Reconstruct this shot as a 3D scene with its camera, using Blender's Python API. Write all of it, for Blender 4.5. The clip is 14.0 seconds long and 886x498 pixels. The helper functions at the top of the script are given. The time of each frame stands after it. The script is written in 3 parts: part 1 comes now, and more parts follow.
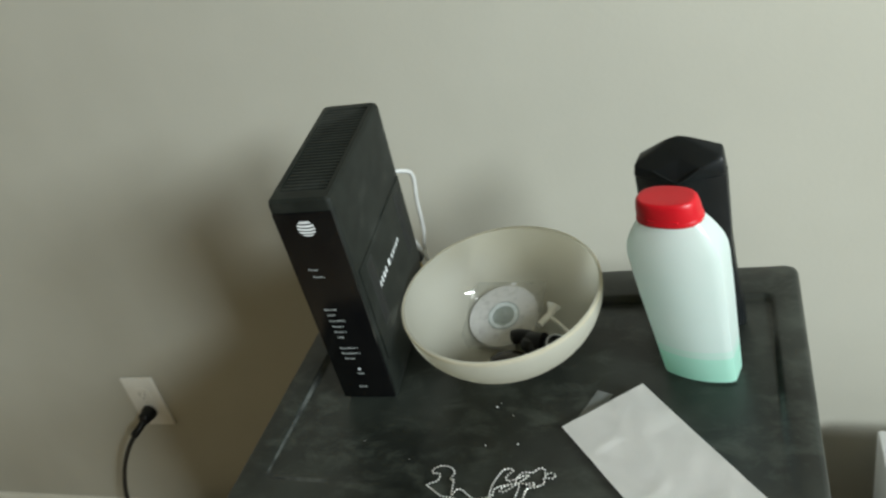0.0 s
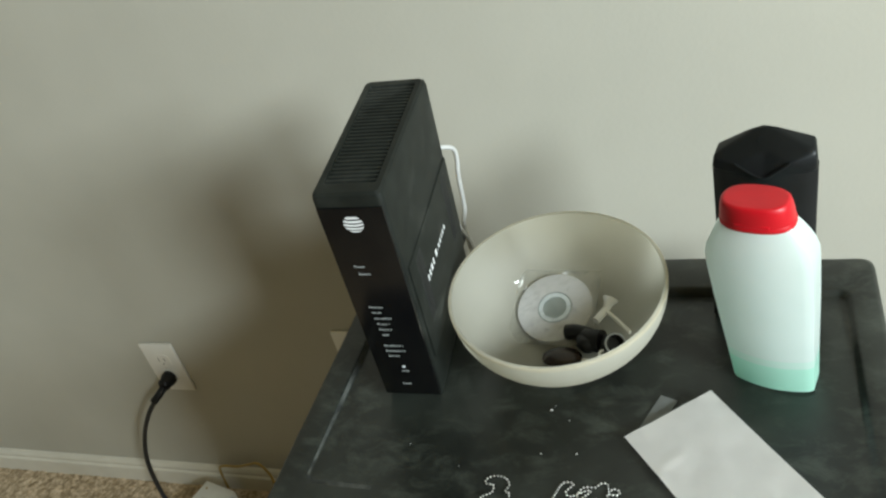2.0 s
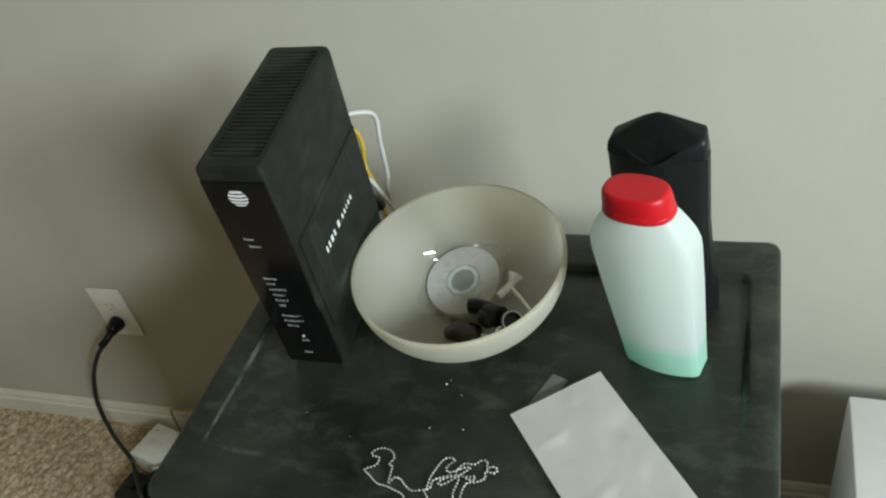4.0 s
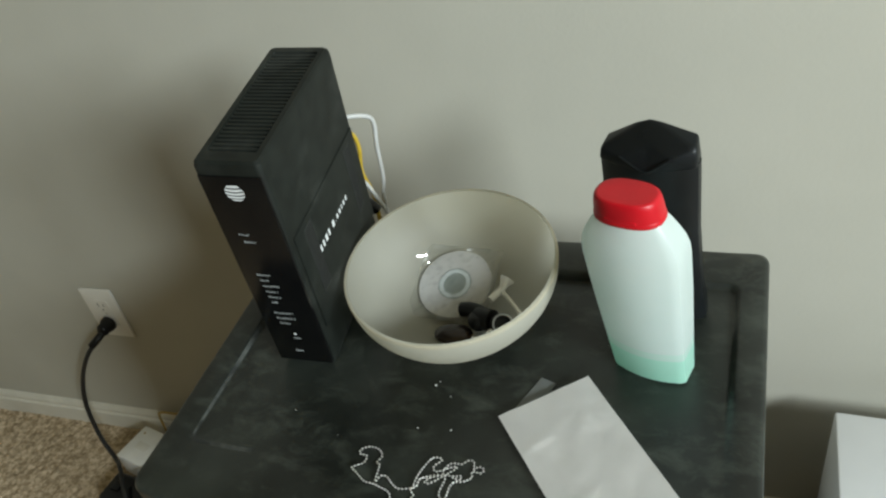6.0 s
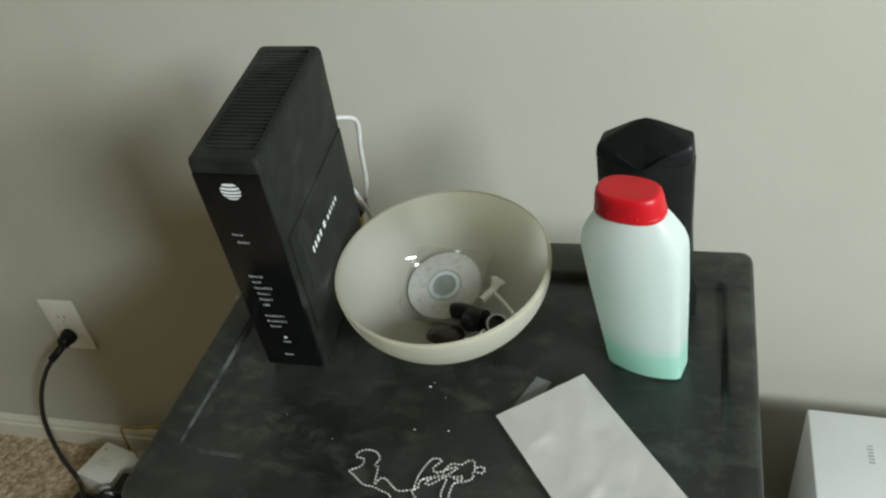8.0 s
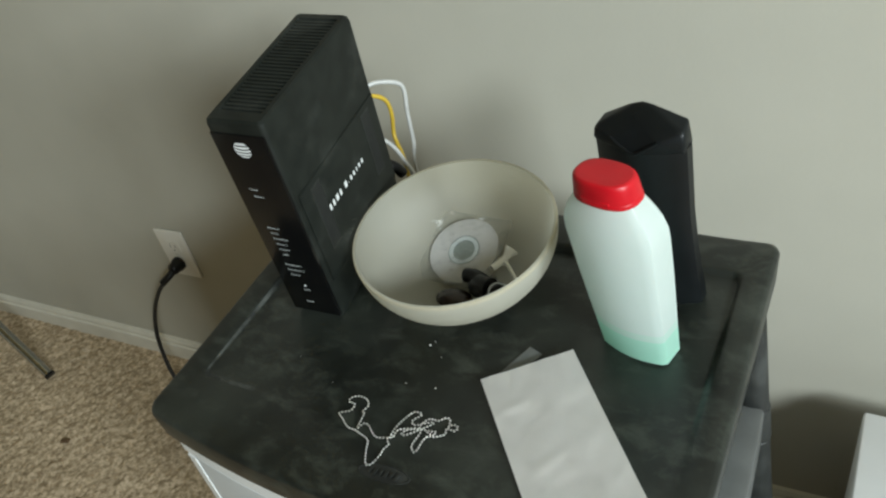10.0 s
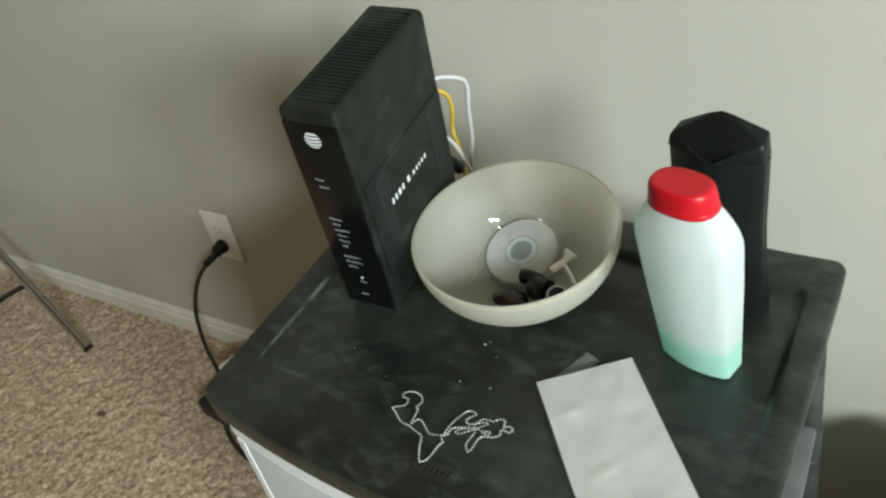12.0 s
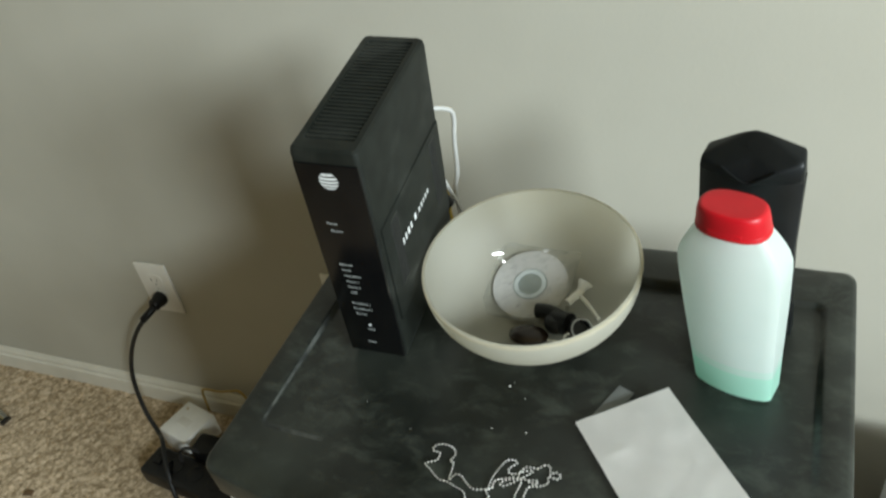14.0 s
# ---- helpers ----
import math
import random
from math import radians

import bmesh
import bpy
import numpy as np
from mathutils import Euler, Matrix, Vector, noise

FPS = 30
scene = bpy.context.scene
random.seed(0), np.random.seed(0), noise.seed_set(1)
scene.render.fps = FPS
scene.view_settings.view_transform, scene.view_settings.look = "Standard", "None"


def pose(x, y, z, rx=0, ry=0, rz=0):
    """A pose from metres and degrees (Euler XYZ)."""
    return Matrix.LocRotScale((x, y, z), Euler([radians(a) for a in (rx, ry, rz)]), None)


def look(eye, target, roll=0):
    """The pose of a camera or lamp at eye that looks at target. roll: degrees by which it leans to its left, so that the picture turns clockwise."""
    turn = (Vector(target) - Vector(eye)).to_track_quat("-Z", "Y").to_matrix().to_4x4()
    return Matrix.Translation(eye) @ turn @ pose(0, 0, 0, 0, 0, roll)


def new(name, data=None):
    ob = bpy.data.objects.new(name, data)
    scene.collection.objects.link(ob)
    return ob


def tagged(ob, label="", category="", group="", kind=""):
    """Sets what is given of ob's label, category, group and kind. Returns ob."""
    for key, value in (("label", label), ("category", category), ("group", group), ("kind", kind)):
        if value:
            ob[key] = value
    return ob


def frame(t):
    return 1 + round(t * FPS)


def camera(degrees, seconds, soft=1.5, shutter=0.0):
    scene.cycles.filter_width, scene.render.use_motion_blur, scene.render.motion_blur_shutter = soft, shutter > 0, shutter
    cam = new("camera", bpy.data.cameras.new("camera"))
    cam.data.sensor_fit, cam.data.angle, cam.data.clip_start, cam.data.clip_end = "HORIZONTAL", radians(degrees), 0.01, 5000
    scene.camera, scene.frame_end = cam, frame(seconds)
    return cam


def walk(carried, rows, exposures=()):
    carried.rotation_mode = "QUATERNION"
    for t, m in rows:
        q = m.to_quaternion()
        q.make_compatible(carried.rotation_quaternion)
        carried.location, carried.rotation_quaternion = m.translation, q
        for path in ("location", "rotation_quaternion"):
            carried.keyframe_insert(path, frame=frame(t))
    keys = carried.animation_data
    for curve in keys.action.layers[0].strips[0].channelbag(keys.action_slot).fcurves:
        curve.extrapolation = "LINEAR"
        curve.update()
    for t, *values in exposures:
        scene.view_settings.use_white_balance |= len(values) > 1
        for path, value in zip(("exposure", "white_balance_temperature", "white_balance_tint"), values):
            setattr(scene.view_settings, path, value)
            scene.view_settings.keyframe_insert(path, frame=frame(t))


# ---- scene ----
cam = camera(59.5, 14.0, soft=2.3, shutter=0.4)
PATH = [
    (0, (1.058, -0.888, 1.172), (0.401, 0.722, 0.184), -15.3),
    (0.5, (1.092, -0.829, 1.184), (0.213, 0.626, 0.129), -15.2),
    (1, (1.095, -0.773, 1.181), (0.146, 0.555, 0.026), -14.9),
    (1.5, (1.069, -0.783, 1.186), (0.082, 0.533, 0.049), -15.4),
    (2, (1.003, -0.829, 1.19), (0.326, 0.691, 0.081), -15.6),
    (2.5, (1.011, -0.824, 1.191), (0.314, 0.696, 0.094), -14.8),
    (3, (1.078, -0.8, 1.191), (0.3, 0.703, 0.125), -13.4),
    (3.5, (1.101, -0.775, 1.188), (0.453, 0.713, 0.018), -14.5),
    (3.7, (1.079, -0.783, 1.195), (0.417, 0.643, -0.041), -14.3),
    (5.8, (1.088, -0.794, 1.186), (0.44, 0.67, -0.013), -12.8),
    (6, (1.083, -0.799, 1.189), (0.433, 0.659, -0.016), -12.1),
    (6.5, (1.073, -0.802, 1.2), (0.503, 0.706, 0.015), -11.4),
    (7, (1.048, -0.814, 1.193), (0.516, 0.718, 0.023), -9.8),
    (7.5, (1.038, -0.815, 1.183), (0.516, 0.7, -0.013), -9.2),
    (8, (1.047, -0.813, 1.184), (0.516, 0.697, -0.014), -9.8),
    (8.5, (1.092, -0.806, 1.192), (0.506, 0.67, -0.023), -9.2),
    (8.7, (1.121, -0.792, 1.186), (0.432, 0.624, -0.046), -10.4),
    (10.8, (1.183, -0.78, 1.199), (0.298, 0.515, -0.041), -14.2),
    (11, (1.186, -0.775, 1.201), (0.32, 0.529, -0.045), -15.1),
    (11.5, (1.169, -0.78, 1.204), (0.31, 0.519, -0.051), -13.2),
    (12, (1.143, -0.795, 1.199), (0.214, 0.475, -0.035), -12.3),
    (12.5, (1.081, -0.803, 1.187), (0.226, 0.494, -0.073), -12.8),
    (13, (1.027, -0.822, 1.176), (0.316, 0.534, -0.112), -11.3),
    (13.5, (1.026, -0.809, 1.189), (0.341, 0.553, -0.105), -11.6),
    (14, (1.034, -0.805, 1.196), (0.322, 0.617, -0.016), -10.2),
]
walk(cam, [(t, look(eye, target, roll)) for t, eye, target, roll in PATH], exposures=[
    (0, -0.18), (0.5, -0.26), (1, -0.10), (1.5, 0.10), (2, 0.02), (2.5, -0.08), (3, -0.14), (3.5, -0.27), (6, -0.31), (6.5, -0.36), (7, -0.34), (7.5, -0.24),
    (8.5, -0.32), (11, -0.32), (11.5, -0.32), (12, -0.08), (12.5, 0.09), (13, 0.08), (13.5, 0.08), (14, -0.08)])

# ---- world and light ----
sky_world = bpy.data.worlds.new("sky")
scene.world = sky_world
sky_world.use_nodes = True
wn = sky_world.node_tree.nodes
wl = sky_world.node_tree.links
sky = wn.new("ShaderNodeTexSky")
sky.sky_type, sky.sun_disc = "NISHITA", False
sky.sun_elevation, sky.sun_rotation = radians(40), radians(120)
wl.new(sky.outputs["Color"], wn["Background"].inputs["Color"])
wn["Background"].inputs["Strength"].default_value = 0.05

# Two windows stand in the east wall; daylight comes in through their openings.
EAST = 3.16
WINDOWS = ((-2.62, -1.98, 1.76, 2.32), (-1.72, -1.22, 1.36, 1.92))
for (y0, y1, z0, z1), watts in zip(WINDOWS, (38.0, 27.0)):
    lamp = bpy.data.lights.new("window_daylight", "AREA")
    lamp.shape, lamp.size, lamp.size_y = "RECTANGLE", y1 - y0, z1 - z0
    lamp.energy, lamp.color, lamp.spread = watts, (0.885, 1.0, 1.025), radians(112)
    lamp_ob = new("window_daylight", lamp)
    lamp_ob.matrix_world = look((EAST - 0.02, (y0 + y1) / 2, (z0 + z1) / 2), (0.80, -0.1, 0.72))


# ---- materials ----
def material(name, c1, c2=None, rough=0.5, scale=40.0, detail=4.0, bump=0.0, bump_scale=200.0, bump_dist=0.001,
             metal=0.0, low=0.35, high=0.65, spec=0.5, rough2=None, spot=None, translucent=0.0, transmission=0.0, coat=0.0):
    """A node material: two colours mixed by fine noise and a slower one, with a fine bump."""
    m = bpy.data.materials.new(name)
    m.use_nodes = True
    n, l = m.node_tree.nodes, m.node_tree.links
    b = n["Principled BSDF"]
    b.inputs["Roughness"].default_value = rough
    b.inputs["Metallic"].default_value = metal
    b.inputs["Specular IOR Level"].default_value = spec
    b.inputs["Transmission Weight"].default_value = transmission
    b.inputs["Coat Weight"].default_value = coat
    co = n.new("ShaderNodeTexCoord").outputs["Object"]

    def noise_node(sc, det=4.0):
        t = n.new("ShaderNodeTexNoise")
        t.inputs["Scale"].default_value = sc
        t.inputs["Detail"].default_value = det
        l.new(co, t.inputs["Vector"])
        return t.outputs["Fac"]

    def ramp(fac, a, z, ca, cz):
        r = n.new("ShaderNodeValToRGB")
        r.color_ramp.elements[0].position, r.color_ramp.elements[1].position = a, z
        r.color_ramp.elements[0].color, r.color_ramp.elements[1].color = (*ca, 1), (*cz, 1)
        l.new(fac, r.inputs["Fac"])
        return r.outputs["Color"]

    c2 = c2 or tuple(0.88 * c for c in c1)
    fine = ramp(noise_node(scale, detail), low, high, c1, c2)
    slow = ramp(noise_node(scale * 0.13, 3.0), 0.35, 0.7, (1, 1, 1), (0.9, 0.9, 0.9))
    mix = n.new("ShaderNodeMix")
    mix.data_type, mix.blend_type = "RGBA", "MULTIPLY"
    mix.inputs[0].default_value = 1.0
    l.new(fine, mix.inputs[6])
    l.new(slow, mix.inputs[7])
    colour = mix.outputs[2]
    if spot:
        colour2, sc, a, z = spot
        mask = ramp(noise_node(sc, 6.0), a, z, (0, 0, 0), (1, 1, 1))
        mx = n.new("ShaderNodeMix")
        mx.data_type = "RGBA"
        l.new(mask, mx.inputs[0])
        l.new(colour, mx.inputs[6])
        mx.inputs[7].default_value = (*colour2, 1)
        colour = mx.outputs[2]
    l.new(colour, b.inputs["Base Color"])
    if rough2 is not None:
        rr = n.new("ShaderNodeMapRange")
        rr.inputs["To Min"].default_value, rr.inputs["To Max"].default_value = rough, rough2
        l.new(noise_node(scale * 0.5, 5.0), rr.inputs["Value"])
        l.new(rr.outputs["Result"], b.inputs["Roughness"])
    if bump:
        bp = n.new("ShaderNodeBump")
        bp.inputs["Strength"].default_value, bp.inputs["Distance"].default_value = bump, bump_dist
        l.new(noise_node(bump_scale, 3.0), bp.inputs["Height"])
        l.new(bp.outputs["Normal"], b.inputs["Normal"])
    if translucent:
        tr = n.new("ShaderNodeBsdfTranslucent")
        l.new(colour, tr.inputs["Color"])
        ms = n.new("ShaderNodeMixShader")
        ms.inputs["Fac"].default_value = translucent
        l.new(b.outputs["BSDF"], ms.inputs[1])
        l.new(tr.outputs["BSDF"], ms.inputs[2])
        l.new(ms.outputs["Shader"], n["Material Output"].inputs["Surface"])
    return m


M_WALL = material("wall_paint", (0.488, 0.470, 0.400), (0.473, 0.455, 0.386), rough=0.75, scale=9, bump=0.18, bump_scale=170, bump_dist=0.0012, spec=0.3)
# Unseen walls and ceiling: colours chosen to bounce warm fill into the shadows.
M_WALL_FAR = material("warm_bounce_paint", (0.46, 0.32, 0.135), (0.43, 0.30, 0.125), rough=0.8, scale=9, bump=0.3, bump_scale=170)
M_CEIL = material("warm_bounce_ceiling", (0.72, 0.62, 0.36), rough=0.9, scale=20, bump=0.3, bump_scale=90)
M_TRIM = material("trim_paint", (0.72, 0.69, 0.60), (0.68, 0.65, 0.56), rough=0.45, scale=25, bump=0.1, bump_scale=120)
M_CARPET = material("carpet_pile", (0.66, 0.525, 0.37), (0.335, 0.252, 0.158), rough=0.95, scale=125, detail=4, low=0.37, high=0.63, bump=0.3, bump_scale=480, bump_dist=0.0018, spec=0.1, spot=((0.25, 0.175, 0.115), 150, 0.60, 0.74))
M_BLACK = material("black_resin", (0.013, 0.014, 0.013), (0.022, 0.024, 0.022), rough=0.42, rough2=0.62, scale=30, bump=0.25, bump_scale=600, bump_dist=0.0004, spot=((0.075, 0.08, 0.075), 19, 0.52, 0.80))
M_TOP = material("dusty_black_resin", (0.008, 0.0098, 0.008), (0.0125, 0.015, 0.0125), spec=0.5, rough=0.27, rough2=0.46, scale=45, bump=0.25, bump_scale=600, bump_dist=0.0004, spot=((0.030, 0.035, 0.029), 9, 0.46, 0.74))
tn, tl = M_TOP.node_tree.nodes, M_TOP.node_tree.links
# hand smudges and wiped dust: stretched, twisted noise over the plain colour
tmap, tnoise, tramp, tmix, tco = (tn.new(k) for k in ("ShaderNodeMapping", "ShaderNodeTexNoise", "ShaderNodeValToRGB", "ShaderNodeMix", "ShaderNodeTexCoord"))
tmap.inputs["Scale"].default_value, tmap.inputs["Rotation"].default_value = (1.0, 1.6, 1.0), (0, 0, radians(32))
tnoise.inputs["Scale"].default_value, tnoise.inputs["Detail"].default_value, tnoise.inputs["Roughness"].default_value, tnoise.inputs["Distortion"].default_value = 30, 8, 0.68, 0.4
tramp.color_ramp.elements[0].position, tramp.color_ramp.elements[1].position = 0.50, 0.80
tmix.data_type = "RGBA"
tl.new(tco.outputs["Object"], tmap.inputs["Vector"])
tl.new(tmap.outputs["Vector"], tnoise.inputs["Vector"])
tl.new(tnoise.outputs["Fac"], tramp.inputs["Fac"])
tl.new(tramp.outputs["Color"], tmix.inputs[0])
tl.new(tn["Principled BSDF"].inputs["Base Color"].links[0].from_socket, tmix.inputs[6])
tmix.inputs[7].default_value = (0.052, 0.060, 0.049, 1)
tl.new(tmix.outputs[2], tn["Principled BSDF"].inputs["Base Color"])
M_GREY = material("grey_resin", (0.10, 0.104, 0.10), (0.13, 0.134, 0.13), rough=0.5, scale=25)
M_DUST = material("scuffed_resin", (0.018, 0.020, 0.018), (0.095, 0.102, 0.092), rough=0.7, scale=55, low=0.38, high=0.72)
M_DRAWER = material("white_resin", (0.80, 0.81, 0.80), (0.77, 0.78, 0.77), spec=0.3, rough=0.6, scale=30)
M_FROST = material("frosted_resin", (0.74, 0.775, 0.79), (0.69, 0.725, 0.74), rough=0.45, scale=14, translucent=0.12)
M_ROUTER = material("router_plastic", (0.0075, 0.0094, 0.0076), (0.012, 0.0146, 0.012), spec=0.25, rough=0.55, scale=60, bump=0.3, bump_scale=1500, bump_dist=0.0002, spot=((0.040, 0.043, 0.038), 24, 0.55, 0.85))
M_STRIP = material("dusty_vent_plastic", (0.011, 0.013, 0.011), (0.017, 0.019, 0.017), rough=0.6, scale=120)
M_SLOT = material("router_slots", (0.006, 0.006, 0.006), rough=0.7, scale=60)
M_GLOSS = material("glossy_black", (0.003, 0.003, 0.0035), (0.005, 0.005, 0.005), spec=0.35, rough=0.2, scale=40)
M_INK = material("white_ink", (0.78, 0.80, 0.80), rough=0.5, scale=80)
M_LETTER = material("pale_ink", (0.38, 0.40, 0.39), rough=0.5, scale=80)
M_GREYINK = material("grey_ink", (0.35, 0.36, 0.37), rough=0.6, scale=80)
M_BOWL = material("frosted_glass", (0.825, 0.81, 0.72), (0.80, 0.78, 0.68), rough=0.5, spec=0.2, scale=18, translucent=0.66, bump=0.1, bump_scale=900, bump_dist=0.0002)
M_RIM = material("amber_glass_rim", (0.86, 0.815, 0.70), (0.835, 0.785, 0.655), rough=0.5, spec=0.2, scale=60, translucent=0.7)
M_CAP = material("red_plastic", (0.56, 0.006, 0.014), (0.48, 0.005, 0.012), rough=0.36, rough2=0.44, spec=0.4, scale=40, bump=0.06, bump_scale=120, bump_dist=0.0006)
M_BOTTLE = material("milky_plastic", (0.87, 0.955, 0.925), (0.84, 0.94, 0.905), rough=0.3, scale=20, translucent=0.48)
M_LIQUID = material("mint_liquid_plastic", (0.63, 0.975, 0.845), (0.59, 0.96, 0.815), rough=0.3, scale=25, translucent=0.5)
M_LEVEL = material("mint_level_plastic", (0.79, 0.97, 0.90), (0.76, 0.955, 0.88), rough=0.3, scale=25, translucent=0.5)
M_SHAMPOO = material("black_bottle_plastic", (0.0040, 0.005, 0.0054), (0.006, 0.0076, 0.0082), rough=0.34, spec=0.26, scale=30, rough2=0.52, bump=0.12, bump_scale=45, bump_dist=0.0012)
M_PAPER = material("paper", (0.96, 0.935, 0.90), (0.93, 0.905, 0.87), rough=0.85, scale=35, bump=0.25, bump_scale=60, bump_dist=0.001)
M_CHAIN = material("ball_chain_metal", (0.72, 0.72, 0.69), rough=0.36, scale=100, metal=1.0)
M_DISC = material("disc_print", (0.60, 0.585, 0.58), (0.58, 0.565, 0.56), rough=0.35, scale=30)
M_HUB = material("disc_hub", (0.36, 0.41, 0.39), rough=0.2, scale=40, translucent=0.3)
M_HUBRING = material("disc_hub_ring", (0.68, 0.73, 0.74), rough=0.2, scale=40)


def clear_coat(name, tint, gloss_rough, weight):
    """A smooth clear surface: straight through, with a little gloss."""
    m = bpy.data.materials.new(name)
    m.use_nodes = True
    n, l = m.node_tree.nodes, m.node_tree.links
    clear, gloss, mix = (n.new(k) for k in ("ShaderNodeBsdfTransparent", "ShaderNodeBsdfGlossy", "ShaderNodeMixShader"))
    clear.inputs["Color"].default_value = (*tint, 1)
    gloss.inputs["Roughness"].default_value = gloss_rough
    mix.inputs["Fac"].default_value = weight
    l.new(clear.outputs[0], mix.inputs[1])
    l.new(gloss.outputs[0], mix.inputs[2])
    l.new(mix.outputs[0], n["Material Output"].inputs["Surface"])
    return m


M_CLEAR = clear_coat("clear_film", (0.96, 0.97, 0.96), 0.42, 0.20)
M_GLINT = clear_coat("film_glint", (0.96, 0.97, 0.96), 0.07, 0.06)
M_BOWL_IN = clear_coat("smooth_inner_glass", (0.985, 0.98, 0.96), 0.62, 0.04)
M_TAPE = material("dull_tape", (0.14, 0.15, 0.15), (0.18, 0.19, 0.19), rough=0.45, scale=60)
M_BROWN = material("dark_brown_plastic", (0.020, 0.013, 0.009), (0.030, 0.020, 0.014), spec=0.3, rough=0.22, scale=60)
M_RUBBER = material("black_rubber", (0.008, 0.008, 0.008), spec=0.28, rough=0.4, scale=60)
M_WHITEPL = material("white_plastic", (0.90, 0.89, 0.85), (0.86, 0.85, 0.81), rough=0.4, scale=50)
M_PLATE = material("outlet_plate", (0.82, 0.80, 0.74), (0.80, 0.78, 0.72), rough=0.4, scale=40)
M_CORD = material("black_cord", (0.012, 0.012, 0.012), rough=0.5, scale=90)
M_CABLEW = material("white_cable", (0.58, 0.58, 0.56), rough=0.4, scale=90)
M_CABLEY = material("yellow_cable", (0.62, 0.42, 0.045), rough=0.4, scale=90)
M_CABLEO = material("tan_cable", (0.50, 0.34, 0.10), (0.42, 0.29, 0.09), rough=0.5, scale=90)
M_STEEL = material("dark_polished_tube", (0.42, 0.42, 0.40), (0.50, 0.50, 0.48), rough=0.13, scale=50, metal=1.0)
M_BOX = material("white_card", (0.78, 0.79, 0.80), (0.76, 0.77, 0.78), rough=0.5, scale=20)
M_LEAF = material("brown_leaf", (0.13, 0.075, 0.035), rough=0.8, scale=90)
M_SPECK = material("white_crumb", (0.75, 0.75, 0.72), rough=0.8, scale=200)


# ---- building helpers ----
def finish(name, bm, mat, parent=None, label="", smooth=True, angle=40):
    me = bpy.data.meshes.new(name)
    bmesh.ops.recalc_face_normals(bm, faces=bm.faces)
    for f in bm.faces:
        f.smooth = smooth
    if smooth:
        for e in bm.edges:
            if len(e.link_faces) == 2 and e.calc_face_angle(0) > radians(angle):
                e.smooth = False
    bm.to_mesh(me)
    bm.free()
    for one in (mat if isinstance(mat, (list, tuple)) else [mat]):
        me.materials.append(one)
    ob = new(name, me)
    if parent:
        ob.parent = parent
    if label:
        tagged(ob, label)
    return ob


def part(name, bm, mat, parent, label="", smooth=True, angle=40):
    return finish(name, bm, mat, parent, label, smooth, angle)


def thing(name, m, label, category, group="", kind=""):
    e = new(name)
    e.empty_display_size = 0.02
    e.matrix_world = m
    return tagged(e, label, category, group, kind)


def box_bm(x0, x1, y0, y1, z0, z1, bevel=0.0, seg=2):
    bm = bmesh.new()
    bmesh.ops.create_cube(bm, size=1)
    for v in bm.verts:
        v.co = Vector((x0 if v.co.x < 0 else x1, y0 if v.co.y < 0 else y1, z0 if v.co.z < 0 else z1))
    if bevel:
        bmesh.ops.bevel(bm, geom=bm.edges[:], offset=bevel, segments=seg, profile=0.5, affect="EDGES")
    return bm


def loops_bm(loops, cap_first=True, cap_last=True):
    """A skin over closed loops that all have the same number of points."""
    bm = bmesh.new()
    rows = [[bm.verts.new(p) for p in lp] for lp in loops]
    for a, b in zip(rows, rows[1:]):
        for i in range(len(a)):
            j = (i + 1) % len(a)
            bm.faces.new((a[i], a[j], b[j], b[i]))
    if cap_first:
        bm.faces.new(rows[0][::-1])
    if cap_last:
        bm.faces.new(rows[-1])
    return bm


def lathe_bm(profile, n=48):
    bm = bmesh.new()
    rows = []
    for r, z in profile:
        if r < 1e-6:
            rows.append([bm.verts.new((0, 0, z))])
        else:
            rows.append([bm.verts.new((r * math.cos(2 * math.pi * i / n), r * math.sin(2 * math.pi * i / n), z)) for i in range(n)])
    for a, b in zip(rows, rows[1:]):
        for i in range(n):
            j = (i + 1) % n
            if len(a) == 1 and len(b) > 1:
                bm.faces.new((a[0], b[i], b[j]))
            elif len(b) == 1 and len(a) > 1:
                bm.faces.new((a[i], a[j], b[0]))
            elif len(a) > 1:
                bm.faces.new((a[i], a[j], b[j], b[i]))
    return bm


def smooth_path(points, step):
    """Evenly spaced points on a Catmull-Rom curve through the points."""
    pts = [Vector(p) for p in points]
    pts = [2 * pts[0] - pts[1]] + pts + [2 * pts[-1] - pts[-2]]
    dense = []
    for a, b, c, d in zip(pts, pts[1:], pts[2:], pts[3:]):
        for k in range(16):
            t = k / 16
            dense.append(0.5 * (2 * b + (c - a) * t + (2 * a - 5 * b + 4 * c - d) * t * t + (3 * b - a - 3 * c + d) * t ** 3))
    dense.append(pts[-2])
    out, left = [dense[0]], step
    for a, b in zip(dense, dense[1:]):
        d = (b - a).length
        while d >= left and d > 0:
            a = a + (b - a) * (left / d)
            out.append(a)
            d = (b - a).length
            left = step
        left -= d
    return out


